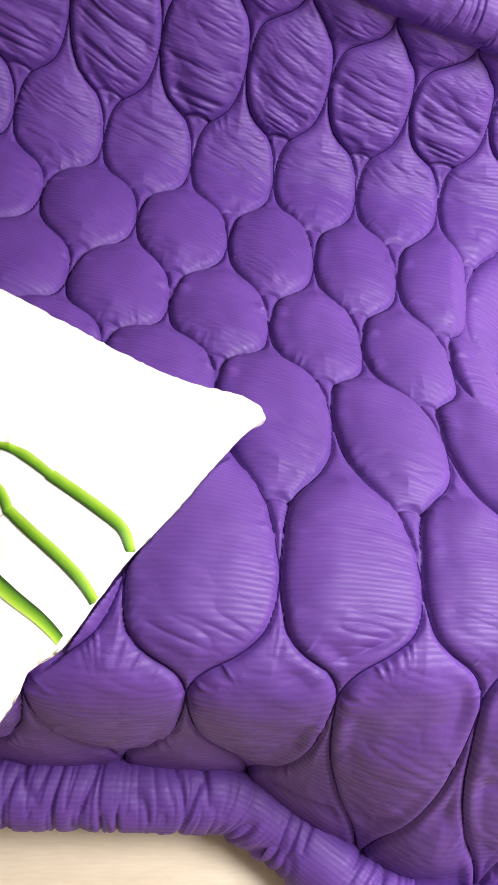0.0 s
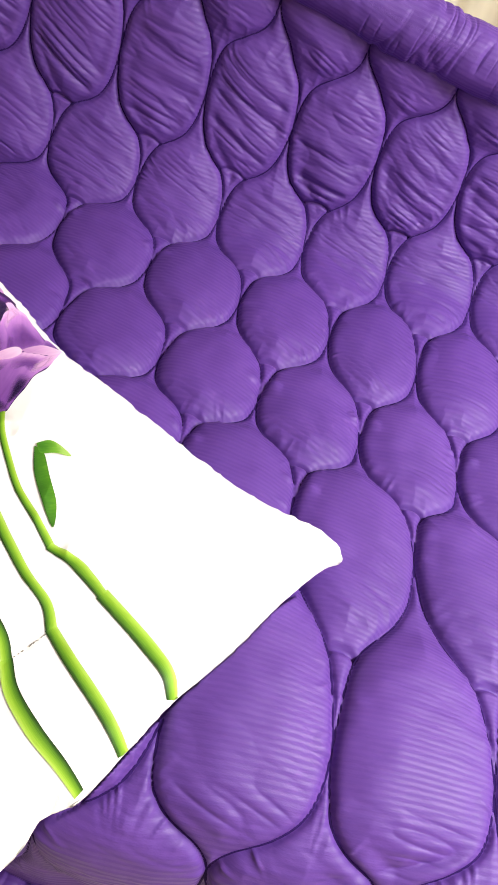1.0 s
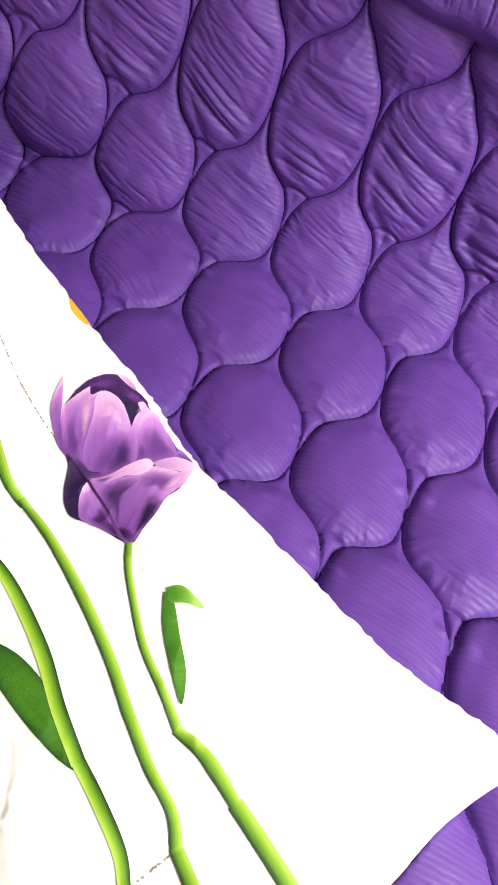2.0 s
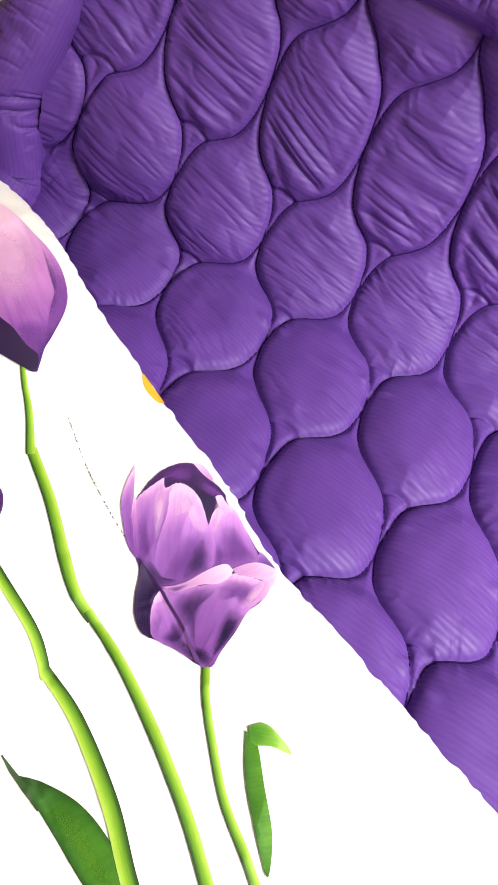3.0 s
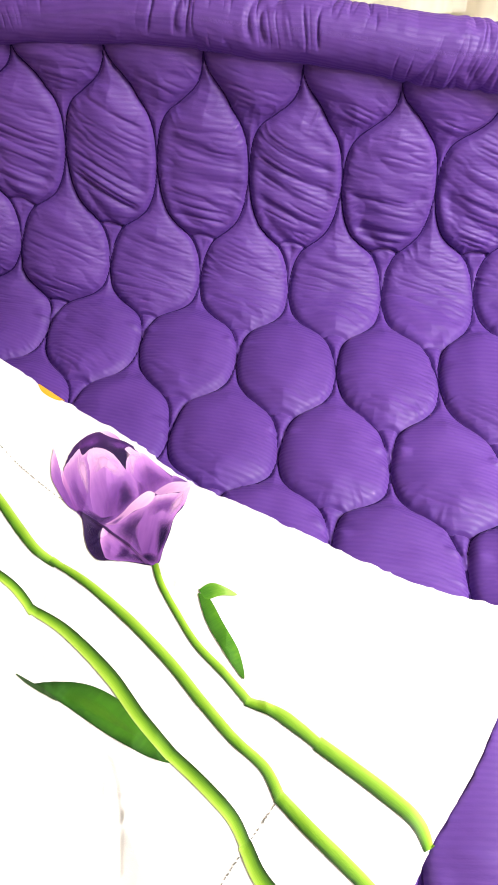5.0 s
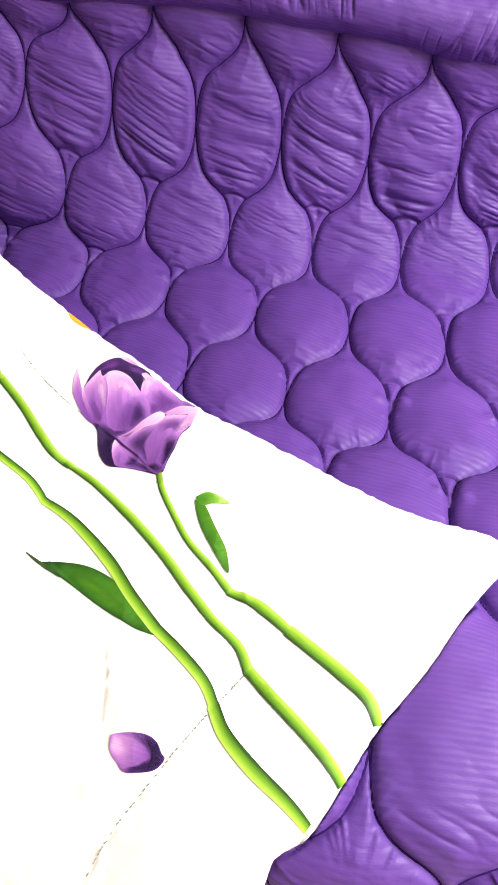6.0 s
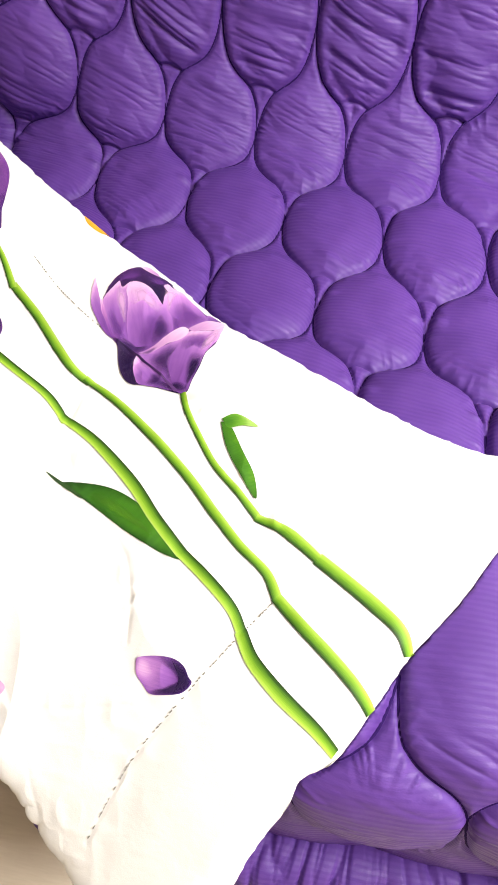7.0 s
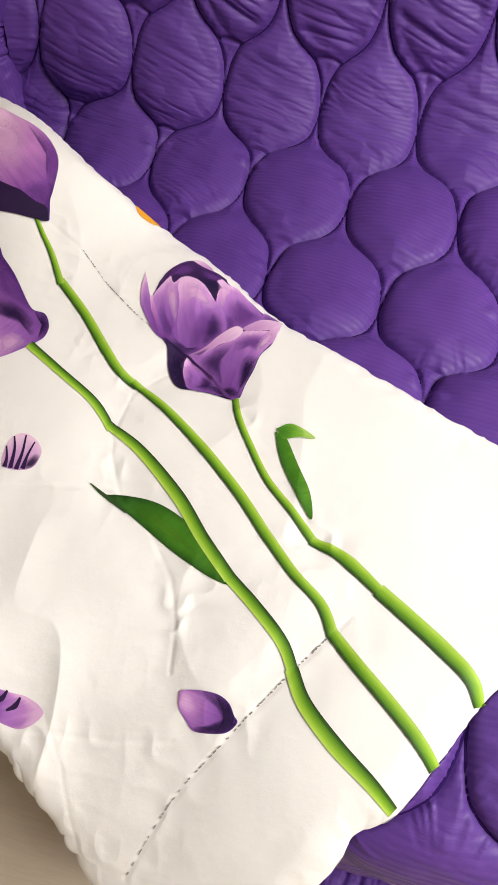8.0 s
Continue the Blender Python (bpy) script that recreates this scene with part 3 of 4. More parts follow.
    # the narrow neck at the foot of each seat cell folds over itself
    neck = np.exp(-((s - 0.80) / 0.07) ** 2) * smooth(np.abs(rel), 0.30, 0.42) * smooth(k, 1.6, 2.2) * (1 - smooth(k, 5.6, 6.0))
    puff += 0.010 * neck * (ridged(v * 42, u * 12, 17) - 0.4)
    q = 0.5 - np.abs(rel)
    bend = 0.49 + 0.09 * value_noise(cell * 31, cell * 17, 19)
    smile = np.exp(-((s - bend - 1.7 * q ** 2) / 0.017) ** 2) * ~lower_cell * (1 - smooth(q, 0.22, 0.30))
    shut = smooth(k, 0.95, 1.1) * (1 - smooth(k, 5.6, 5.9)) * (0.5 + 0.5 * smooth(value_noise(cell * 53, cell * 7, 20), 0.25, 0.6))
    puff -= 0.009 * smile * shut
    puff -= 0.72 * np.maximum(puff, 0) * shut * ~lower_cell * smooth(s - bend - 1.7 * q ** 2, -0.01, 0.04)
    pts = base + normal * puff[..., None]
    # pressed flat under the duvet's weight
    under = inside_outline(pts[..., 0], pts[..., 1]) & (k > 2.2)
    floor_z = duvet_mid(pts[..., 0], pts[..., 1]) - duvet_lift(pts[..., 0], pts[..., 1]) - 0.058
    pts[..., 2] = np.where(under, np.minimum(pts[..., 2], floor_z), pts[..., 2])
    pts[..., 2] = np.maximum(pts[..., 2], 0.012)
    return grid_mesh("quilted_panel", pts, np.stack([u, v], -1))


quilt = tagged(new("quilt"), "purple striped satin quilt with onion-shaped cells draped over the sofa", "quilt")
part("quilted_panel", quilt_panel(), PURPLE, quilt)
# dark tubes along the seams add the shade that lies in their creases
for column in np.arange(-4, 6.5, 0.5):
    part("seam", seam_shade_line(float(column)), SEAM, quilt, "stitched seam line, darkened for the shade in its crease")

cols = np.linspace(-4.3, 6.6, 1500)
edge = row_points(0, cols) + np.array([0, 0.002, 0.033])
edge[:, 2] += 0.008 * (value_noise(cols * 1.7, cols * 0, 21) - 0.5) - np.interp(cols, [-3, -1, 2], [0.021, 0.010, 0.001])
pts, uv = tube(edge, np.interp(cols, [-3, 2], [0.039, 0.052]), around=56, seed=22, wrinkle=0.0046, spacing=0.022)
part("rolled_edge", grid_mesh("rolled_edge_top", pts, uv, wrap=True), PURPLE, quilt, "thick padded top roll of the quilt")

rows_k = np.linspace(-0.15, 5.0, 800)
side_i = np.interp(rows_k, np.arange(9), [(LEFT - r[0]) / r[1] for r in ROWS])
edge = quilt_base(side_i[:, None], rows_k[:, None])[:, 0, :]
edge[:, 0] = -1.182 - 0.06 * smooth(rows_k, 1.1, 2.1)
edge += np.array([0, -0.012, 0.02])
pts, uv = tube(edge, 0.055, around=56, seed=32, spacing=0.030, wrinkle=0.0075)
part("rolled_edge", grid_mesh("rolled_edge_side", pts, uv, wrap=True), PURPLE, quilt, "thick padded side roll of the quilt")
lining, uv = tube(edge + np.array([-0.042, 0.012, 0.0]) - np.array([0.03, 0, 0]) * smooth(rows_k, 0.9, 1.8)[:, None], 0.040, seed=36, spacing=0.04)
part("lining_edge", grid_mesh("lining_edge", lining, uv, wrap=True), LINING, quilt, "pale pinkish lining turned over the edge")

cols = np.linspace(-1.3, 5.2, 560)
edge = row_points(8, cols) + np.array([0, -0.030, -0.050])
edge[:, 1] += 0.05 * smooth(-cols, 0.6, 2.0)
edge[:, 2] = np.maximum(edge[:, 2], 0.05)
pts, uv = tube(edge, 0.059, around=56, seed=42, wrinkle=0.0075, spacing=0.021)
part("rolled_edge", grid_mesh("rolled_edge_front", pts, uv, wrap=True), PURPLE, quilt, "thick gathered bottom roll of the quilt")

# ---- white folded duvet with printed tulips ----
GROOVES = [
    (0.009, [(-0.898, 0.933), (-0.848, 0.909), (-0.805, 0.872), (-0.768, 0.845), (-0.737, 0.825), (-0.712, 0.811), (-0.66, 0.775), (-0.60, 0.737)]),
    (0.015, [(-0.667, 0.781), (-0.722, 0.724), (-0.726, 0.662), (-0.716, 0.627), (-0.693, 0.587), (-0.648, 0.555), (-0.61, 0.509), (-0.593, 0.467), (-0.586, 0.421)]),
    (0.018, [(-0.98, 0.58), (-0.818, 0.573), (-0.723, 0.589), (-0.693, 0.587)]),
    (0.014, [(-0.425, 0.505), (-0.439, 0.487), (-0.469, 0.446), (-0.519, 0.376), (-0.559, 0.321), (-0.60, 0.245)]),
    (0.004, [(-0.455, 0.585), (-0.495, 0.565), (-0.55, 0.52), (-0.593, 0.467)]),
    (0.003, [(-0.60, 0.737), (-0.53, 0.66), (-0.472, 0.577)]),
    (0.010, [(-0.75, 0.34), (-0.635, 0.352), (-0.571, 0.365)]),
    (0.009, [(-0.705, 0.363), (-0.679, 0.325), (-0.655, 0.26)]),
    (0.008, [(-0.863, 0.858), (-0.80, 0.77), (-0.722, 0.724)]),
]


def duvet_top(x, y):
    """Height of the duvet's upper face in plan."""
    d = line_distance(x, y, OUTLINE)
    rim = np.sqrt(np.maximum(1 - (1 - np.clip(d / 0.035, 0, 1)) ** 2, 0))
    z = duvet_mid(x, y) - 0.024 + 0.024 * rim
    for depth, line in GROOVES:
        sewn = 0.06
        g = line_distance(x, y, line)
        z = z - rim * (sewn * depth * np.exp(-(g / 0.0028) ** 2) + 0.36 * depth * np.exp(-(g / 0.035) ** 2))
        z = z + rim * 0.0025 * np.exp(-g / 0.02) * (ridged(x * 45 + 80, y * 45 + 80, 53) - 0.5)
    z = z + rim * 0.006 * (ridged(x * 11 + 9, y * 8 + 9, 54) ** 2 - 0.4) * (0.4 + 0.9 * smooth(-x, 0.5, 0.65) * (1 - smooth(y, 0.45, 0.6)))
    z = z + 0.0035 * np.exp(-d / 0.02) * rim * (ridged(x * 50 + 20, y * 50 + 20, 55) - 0.5)
    return z


def duvet_shell():
    s, t = np.meshgrid(np.linspace(0, 1, 620), np.linspace(0, 1, 400))
    # finer steps near the rim
    t = 0.5 - 0.5 * np.cos(np.pi * t) * (0.85 + 0.15 * np.abs(np.cos(np.pi * t)))
    s = s ** 1.25
    pick = lambda c, w: np.stack([np.interp(w, np.linspace(0, 1, len(c)), c[:, n]) for n in (0, 1)], -1)
    far = np.array([UPPER[-1], LOWER[-1]])
    c00, c10, c01, c11 = (np.array(p) for p in (UPPER[0], UPPER[-1], LOWER[0], LOWER[-1]))
    S, T = s[..., None], t[..., None]
    plan = (1 - T) * pick(upper, s) + T * pick(lower, s) + (1 - S) * pick(front, t) + S * pick(far, t)
    plan = plan - ((1 - S) * (1 - T) * c00 + S * (1 - T) * c10 + (1 - S) * T * c01 + S * T * c11)
    x, y = plan[..., 0], plan[..., 1]
    d = line_distance(x, y, OUTLINE)
    jag = 0.003 * np.exp(-d / 0.008) * (ridged(x * 66 + 7, y * 66 + 7, 57) ** 2 - 0.4)
    top = np.stack([x + jag, y + jag, duvet_top(x, y)], -1)
    rim = np.sqrt(np.maximum(1 - (1 - np.clip(d / 0.035, 0, 1)) ** 2, 0))
    low = np.stack([x + jag, y + jag, duvet_mid(x, y) - duvet_lift(x, y) * rim - 0.026 - 0.036 * rim], -1)
    n = top.shape[0] * top.shape[1]
    idx = np.arange(n).reshape(top.shape[:2])
    q = np.stack([idx[:-1, :-1], idx[1:, :-1], idx[1:, 1:], idx[:-1, 1:]], -1).reshape(-1, 4)
    ring = np.concatenate([idx[0, :], idx[1:, -1], idx[-1, -2::-1], idx[-2::-1, 0]])
    wall = np.stack([ring[:-1], ring[1:], ring[1:] + n, ring[:-1] + n], -1)
    return raw_mesh("cover", np.vstack([top.reshape(-1, 3), low.reshape(-1, 3)]), np.vstack([q, q[:, ::-1] + n, wall]))


duvet = tagged(new("folded_duvet"), "white folded duvet printed with purple tulips lying on the quilt", "duvet")
part("cover", duvet_shell(), WHITE, duvet)


def print_patch(outline, layer, axis=None, rings=30, edge=0.20, jag=0.0):
    """Printed shape that lies on the duvet. outline: plan points; axis: base and tip for its shading."""
    o = curve(list(outline) + [outline[0]], 8 * len(outline))[:-1]
    if jag:
        o = o + jag * (np.random.default_rng(len(o)).random((len(o), 1)) - 0.5) * (o - o.mean(axis=0))
    centre = o.mean(axis=0)
    r = np.linspace(0.001, 1, rings)[:, None, None]
    plan = centre + r * (o - centre)[None]
    for _ in range(14):
        out = ~inside_outline(plan[..., 0], plan[..., 1])
        plan = np.where(out[..., None], centre + 0.97 * (plan - centre), plan)
    a, b = (np.array(p, dtype=float) for p in (axis or (outline[0], outline[len(outline) // 2])))
    along = b - a
    size = np.hypot(*along)
    u = ((plan - a) @ along) / size ** 2
    u = u + edge * r[..., 0] ** 5 - 0.06
    v = ((plan - a) @ np.array([-along[1], along[0]])) / size ** 2 + 0.5
    z = duvet_top(plan[..., 0], plan[..., 1]) + 0.0011 + 0.00030 * layer
    return grid_mesh("print", np.concatenate([plan, z[..., None]], -1), np.stack([u, v], -1), wrap=True)


def wash_patch(outline, layer, within=None):
    """Soft shading printed over a petal or a leaf, cut off at the petal's own edge where one is given."""
    o = curve(list(outline) + [outline[0]], 8 * len(outline))[:-1]
    centre = o.mean(axis=0)
    r = np.linspace(0.001, 1, 14)[:, None, None]
    plan = centre + r * (o - centre)[None]
    if within is not None:
        mid = np.asarray(within).mean(axis=0)
        edge_angle = np.arctan2(*(np.asarray(within) - mid).T[::-1])
        order = np.argsort(edge_angle)
        reach = np.interp(np.arctan2(plan[..., 1] - mid[1], plan[..., 0] - mid[0]), edge_angle[order], np.hypot(*(np.asarray(within) - mid).T)[order], period=2 * np.pi)
        away = np.hypot(plan[..., 0] - mid[0], plan[..., 1] - mid[1])
        plan = mid + (plan - mid) * np.minimum(1, 0.985 * reach / (away + 1e-9))[..., None]
    uv = np.concatenate([np.broadcast_to(r, plan.shape[:2] + (1,)), np.zeros(plan.shape[:2] + (1,))], -1)
    z = duvet_top(plan[..., 0], plan[..., 1]) + 0.0011 + 0.00030 * layer
    return grid_mesh("print", np.concatenate([plan, z[..., None]], -1), uv, wrap=True)


def print_ribbon(points, widths, layer, flip=False):
    """Printed stem along a line in plan; widths run from its first to its last point."""
    c = curve(points, 14 * len(points))
    t = np.gradient(c, axis=0)
    t /= np.linalg.norm(t, axis=1)[:, None]
    side = np.stack([-t[:, 1], t[:, 0]], -1)
    w = np.interp(np.linspace(0, 1, len(c)), np.linspace(0, 1, len(widths)), widths)
    f = np.linspace(-0.5, 0.5, 9)
    plan = c[:, None, :] + (w[:, None] * f[None, :])[..., None] * side[:, None, :]
    run = np.r_[0, np.cumsum(np.linalg.norm(np.diff(c, axis=0), axis=1))]
    uv = np.stack([np.repeat(run[:, None] * 8, 9, 1), np.repeat((0.5 - f if flip else 0.5 + f)[None, :], len(c), 0)], -1)
    z = duvet_top(plan[..., 0], plan[..., 1]) + 0.0011 + 0.00030 * layer
    return grid_mesh("print", np.concatenate([plan, z[..., None]], -1), uv)


STEMS = [
    ([(-0.606, 0.758), (-0.588, 0.712), (-0.564, 0.674), (-0.536, 0.636), (-0.503, 0.605), (-0.473, 0.575)], (0.0085, 0.0085, 0.0102)),
    ([(-0.477, 0.577), (-0.446, 0.566), (-0.421, 0.550), (-0.402, 0.536)], (0.0110, 0.0153, 0.0119)),
    ([(-0.403, 0.537), (-0.373, 0.517), (-0.340, 0.494), (-0.313, 0.472), (-0.301, 0.452)], (0.0161, 0.0170, 0.0136)),
    ([(-0.918, 0.934), (-0.905, 0.916), (-0.886, 0.892), (-0.863, 0.855)], (0.0060, 0.0075, 0.0105)),
    ([(-0.866, 0.861), (-0.819, 0.820), (-0.773, 0.771), (-0.747, 0.746), (-0.720, 0.731)], (0.0120, 0.0136, 0.0110)),
    ([(-0.728, 0.737), (-0.679, 0.708), (-0.625, 0.668), (-0.566, 0.617), (-0.524, 0.573)], (0.0105, 0.0136, 0.0136)),
    ([(-0.525, 0.574), (-0.487, 0.537), (-0.455, 0.512), (-0.439, 0.486)], (0.0136, 0.0119, 0.0136)),
    ([(-0.441, 0.488), (-0.407, 0.457), (-0.367, 0.424), (-0.334, 0.394)], (0.0145, 0.0153, 0.0136)),
    ([(-0.867, 0.755), (-0.816, 0.726), (-0.766, 0.698), (-0.743, 0.679), (-0.729, 0.663)], (0.0135, 0.0125, 0.0125, 0.0105)),
    ([(-0.735, 0.670), (-0.686, 0.644), (-0.628, 0.598), (-0.587, 0.555), (-0.549, 0.520)], (0.0125, 0.0170, 0.0153)),
    ([(-0.551, 0.522), (-0.520, 0.499), (-0.485, 0.469), (-0.469, 0.445)], (0.0145, 0.0145, 0.0127)),
    ([(-0.471, 0.447), (-0.454, 0.420), (-0.423, 0.393), (-0.389, 0.371), (-0.364, 0.354)], (0.0153, 0.0170, 0.0119)),
]
for number, (line, widths) in enumerate(STEMS):
    widths = [(0.94 if number < 5 else 0.86) * w for w in widths]
    part("stem_print", print_ribbon(line, widths, 1 + 0.6 * (number % 2), flip=number >= 8), STEM, duvet, "bright green printed stem")

leaf = [(-0.712, 0.586), (-0.685, 0.590), (-0.645, 0.586), (-0.602, 0.566), (-0.562, 0.534), (-0.548, 0.514), (-0.575, 0.519), (-0.619, 0.538), (-0.668, 0.564)]
long_leaf = part("leaf_print", print_patch(leaf, 0, ((-0.68, 0.50), (-0.60, 0.62)), edge=-0.45), LEAF, duvet, "dark green printed leaf")
part("shading", wash_patch([(-0.680, 0.580), (-0.650, 0.577), (-0.610, 0.556), (-0.580, 0.533), (-0.600, 0.541), (-0.650, 0.562)], 1), GREEN_WASH, long_leaf)
part("leaf_tip", print_ribbon([(-0.730, 0.594), (-0.716, 0.587), (-0.700, 0.580), (-0.680, 0.570)], (0.0012, 0.004, 0.005, 0.002), 1), DARK_GREEN, long_leaf, "thin dark leaf tip")
blade = [(-0.541, 0.698), (-0.527, 0.692), (-0.507, 0.660), (-0.488, 0.630), (-0.480, 0.600), (-0.492, 0.611), (-0.510, 0.636), (-0.528, 0.664)]
part("leaf_print", print_patch(blade, 2, ((-0.527, 0.630), (-0.490, 0.652)), edge=-0.1), LEAF, duvet, "dark green printed leaf")
curl = [(-0.540, 0.702), (-0.528, 0.710), (-0.515, 0.708), (-0.494, 0.696), (-0.514, 0.694), (-0.530, 0.690)]
part("leaf_print", print_patch(curl, 3, ((-0.540, 0.695), (-0.502, 0.705))), CURL, duvet, "pale green curled leaf tip print")

loose = [(-0.572, 0.404), (-0.570, 0.408), (-0.554, 0.411), (-0.534, 0.411), (-0.522, 0.406), (-0.515, 0.397), (-0.511, 0.392), (-0.518, 0.383), (-0.529, 0.379), (-0.550, 0.377), (-0.560, 0.384), (-0.569, 0.393)]
fallen = part("petal_print", print_patch(loose, 0, ((-0.509, 0.393), (-0.567, 0.402)), edge=-0.35), LILAC, duvet, "fallen pink and plum petal print")
fallen_edge = curve(loose + loose[:1], 80)
part("shading", wash_patch([(-0.554, 0.414), (-0.531, 0.412), (-0.515, 0.403), (-0.507, 0.392), (-0.522, 0.390), (-0.534, 0.400), (-0.545, 0.405)], 2, fallen_edge), PLUM_WASH, fallen)
part("shading", wash_patch([(-0.537, 0.412), (-0.521, 0.407), (-0.510, 0.392), (-0.516, 0.383), (-0.528, 0.378), (-0.525, 0.389), (-0.527, 0.400)], 3, fallen_edge), DEEP_WASH, fallen)
part("shading", wash_patch([(-0.553, 0.380), (-0.539, 0.384), (-0.523, 0.392), (-0.511, 0.391), (-0.518, 0.382), (-0.530, 0.377), (-0.550, 0.375)], 3, fallen_edge), DEEP_WASH, fallen)
loose = [(-0.770, 0.372), (-0.742, 0.371), (-0.725, 0.371), (-0.709, 0.366), (-0.704, 0.359), (-0.717, 0.346), (-0.735, 0.342), (-0.765, 0.350)]
part("petal_print", print_patch(loose, 0, ((-0.79, 0.335), (-0.71, 0.372))), LILAC, duvet, "fallen purple petal print")
for x, y in ((-0.748, 0.366), (-0.734, 0.363)):
    part("stripe_print", print_ribbon([(x - 0.008, y - 0.008), (x, y - 0.002), (x + 0.004, y + 0.006)], (0.002, 0.005, 0.002), 2), DARK, duvet)
loose = [(-0.837, 0.599), (-0.837, 0.615), (-0.831, 0.629), (-0.819, 0.633), (-0.805, 0.628), (-0.795, 0.618), (-0.794, 0.607), (-0.799, 0.596), (-0.813, 0.590), (-0.832, 0.590)]
striped = part("petal_print", print_patch(loose, 0, ((-0.813, 0.580), (-0.822, 0.636))), PINK, duvet, "pale fallen petal print with dark stripes")
part("shading", wash_patch([(-0.811, 0.590), (-0.807, 0.604), (-0.799, 0.612), (-0.791, 0.607), (-0.797, 0.594)], 2, curve(loose + loose[:1], 80)), DEEP_WASH, striped)
part("stripe_print", print_ribbon([(-0.831, 0.627), (-0.825, 0.611), (-0.823, 0.590)], (0.0016, 0.003, 0.0055), 3), DARK, striped)
part("stripe_print", print_ribbon([(-0.818, 0.631), (-0.815, 0.611), (-0.816, 0.590)], (0.0016, 0.003, 0.0055), 3), DARK, striped)
part("stripe_print", print_ribbon([(-0.805, 0.625), (-0.808, 0.607), (-0.809, 0.592)], (0.0016, 0.003, 0.0055), 3), DARK, striped)
part("stripe_print", print_ribbon([(-0.836, 0.614), (-0.831, 0.601), (-0.830, 0.590)], (0.0016, 0.003, 0.0055), 3), DARK, striped)
spot = [(-0.807, 1.007), (-0.804, 1.015), (-0.786, 1.008), (-0.773, 1.003), (-0.772, 0.988), (-0.783, 0.986), (-0.797, 0.992)]
part("spot_print", print_patch(spot, 0), ORANGE, duvet, "small orange print at the fold")


def tulip_point(x, y):
    """Plan point of the open tulip print from its own drawing coordinates."""
    u, v = (x - 375) / 100, (y - 585) / 100
    return (-0.6529 + 0.0703 * u + 0.0217 * v - 0.0000 * u * u - 0.0010 * u * v - 0.0001 * v * v,
            0.8324 + 0.0153 * u - 0.0854 * v - 0.0008 * u * u - 0.0064 * u * v + 0.0025 * v * v)


def tulip_petal(parent, material, layer, base, tip, *outline):
    pts = [tulip_point(x, y) for x, y in outline]
    part("petal", print_patch(pts, layer, jag=0.035, edge=0.14, axis=(tulip_point(*base), tulip_point(*tip))), material, parent)


def tulip_heart(name, outline, layer, material, axis, label):
    return part(name, print_patch(outline, layer, axis, edge=-0.2), material, duvet, label)


def tulip_shade(material, layer, *outline):
    part("shading", wash_patch([tulip_point(x, y) for x, y in outline], layer), material, heart)


heart = tulip_heart("tulip_print", [tulip_point(x, y) for x, y in (
    (275, 520), (290, 495), (312, 473), (340, 465), (372, 477), (402, 499), (436, 525), (466, 553), (492, 572), (484, 610), (463, 632), (450, 658), (435, 682), (424, 703), (405, 705),
    (380, 699), (350, 694), (318, 690), (303, 672), (298, 645), (296, 615), (286, 597), (274, 570))],
    0, MAUVE, (tulip_point(405, 720), tulip_point(330, 480)), "open purple tulip print")
# inner petal at the back
tulip_petal(heart, DARK, 1, (378, 560), (330, 400), (272, 522), (284, 500), (300, 482), (320, 470), (342, 465), (362, 476), (386, 484), (402, 497), (398, 530), (382, 548), (340, 540), (300, 525))
tulip_shade(VIOLET_WASH, 1.4, (290, 502), (310, 478), (340, 470), (352, 482), (330, 494), (305, 492))
tulip_shade(VIOLET_WASH, 1.4, (356, 482), (385, 487), (398, 497), (380, 503), (362, 498))
tulip_shade(DEEP_WASH, 1.6, (345, 492), (380, 500), (392, 508), (385, 536), (374, 532), (362, 512))
tulip_petal(heart, PINK, 1.8, (376, 482), (342, 460), (340, 464), (354, 461), (370, 470), (377, 481), (363, 478), (352, 472))
# thin outer petals
tulip_petal(heart, LILAC, 2, (290, 605), (252, 470), (258, 480), (251, 503), (249, 530), (256, 553), (271, 584), (289, 600), (281, 574), (273, 545), (266, 522), (262, 500))
tulip_petal(heart, ORCHID, 2.4, (292, 605), (262, 490), (266, 521), (268, 545), (275, 565), (284, 592), (291, 598), (287, 576), (279, 548), (272, 528))
tulip_petal(heart, MAUVE, 5, (500, 590), (470, 540), (468, 553), (482, 559), (498, 573), (476, 572), (466, 564))
# broad left petal
tulip_petal(heart, LILAC, 3, (300, 640), (300, 470), (304, 493), (309, 506), (322, 500), (336, 520), (326, 560), (322, 606), (303, 602), (288, 592), (278, 556), (272, 526), (285, 509))
tulip_shade(VIOLET_WASH, 3.3, (278, 550), (290, 545), (303, 575), (314, 606), (300, 603), (287, 590))
tulip_shade(PALE_WASH, 3.3, (300, 500), (312, 508), (316, 535), (312, 575), (305, 560), (296, 525))
# right petal
tulip_petal(heart, LILAC, 3, (440, 640), (405, 480), (384, 501), (394, 496), (404, 504), (421, 509), (437, 526), (455, 546), (468, 566), (450, 580), (425, 585), (400, 592), (394, 562), (384, 542), (386, 522), (393, 511))
tulip_shade(VIOLET_WASH, 3.3, (404, 540), (420, 530), (445, 548), (466, 566), (440, 580), (410, 586))
tulip_shade(PALE_WASH, 3.3, (386, 506), (400, 500), (412, 512), (402, 530), (394, 552), (388, 538))
tulip_shade(VIOLET_WASH, 3.4, (400, 556), (412, 566), (414, 584), (402, 590))
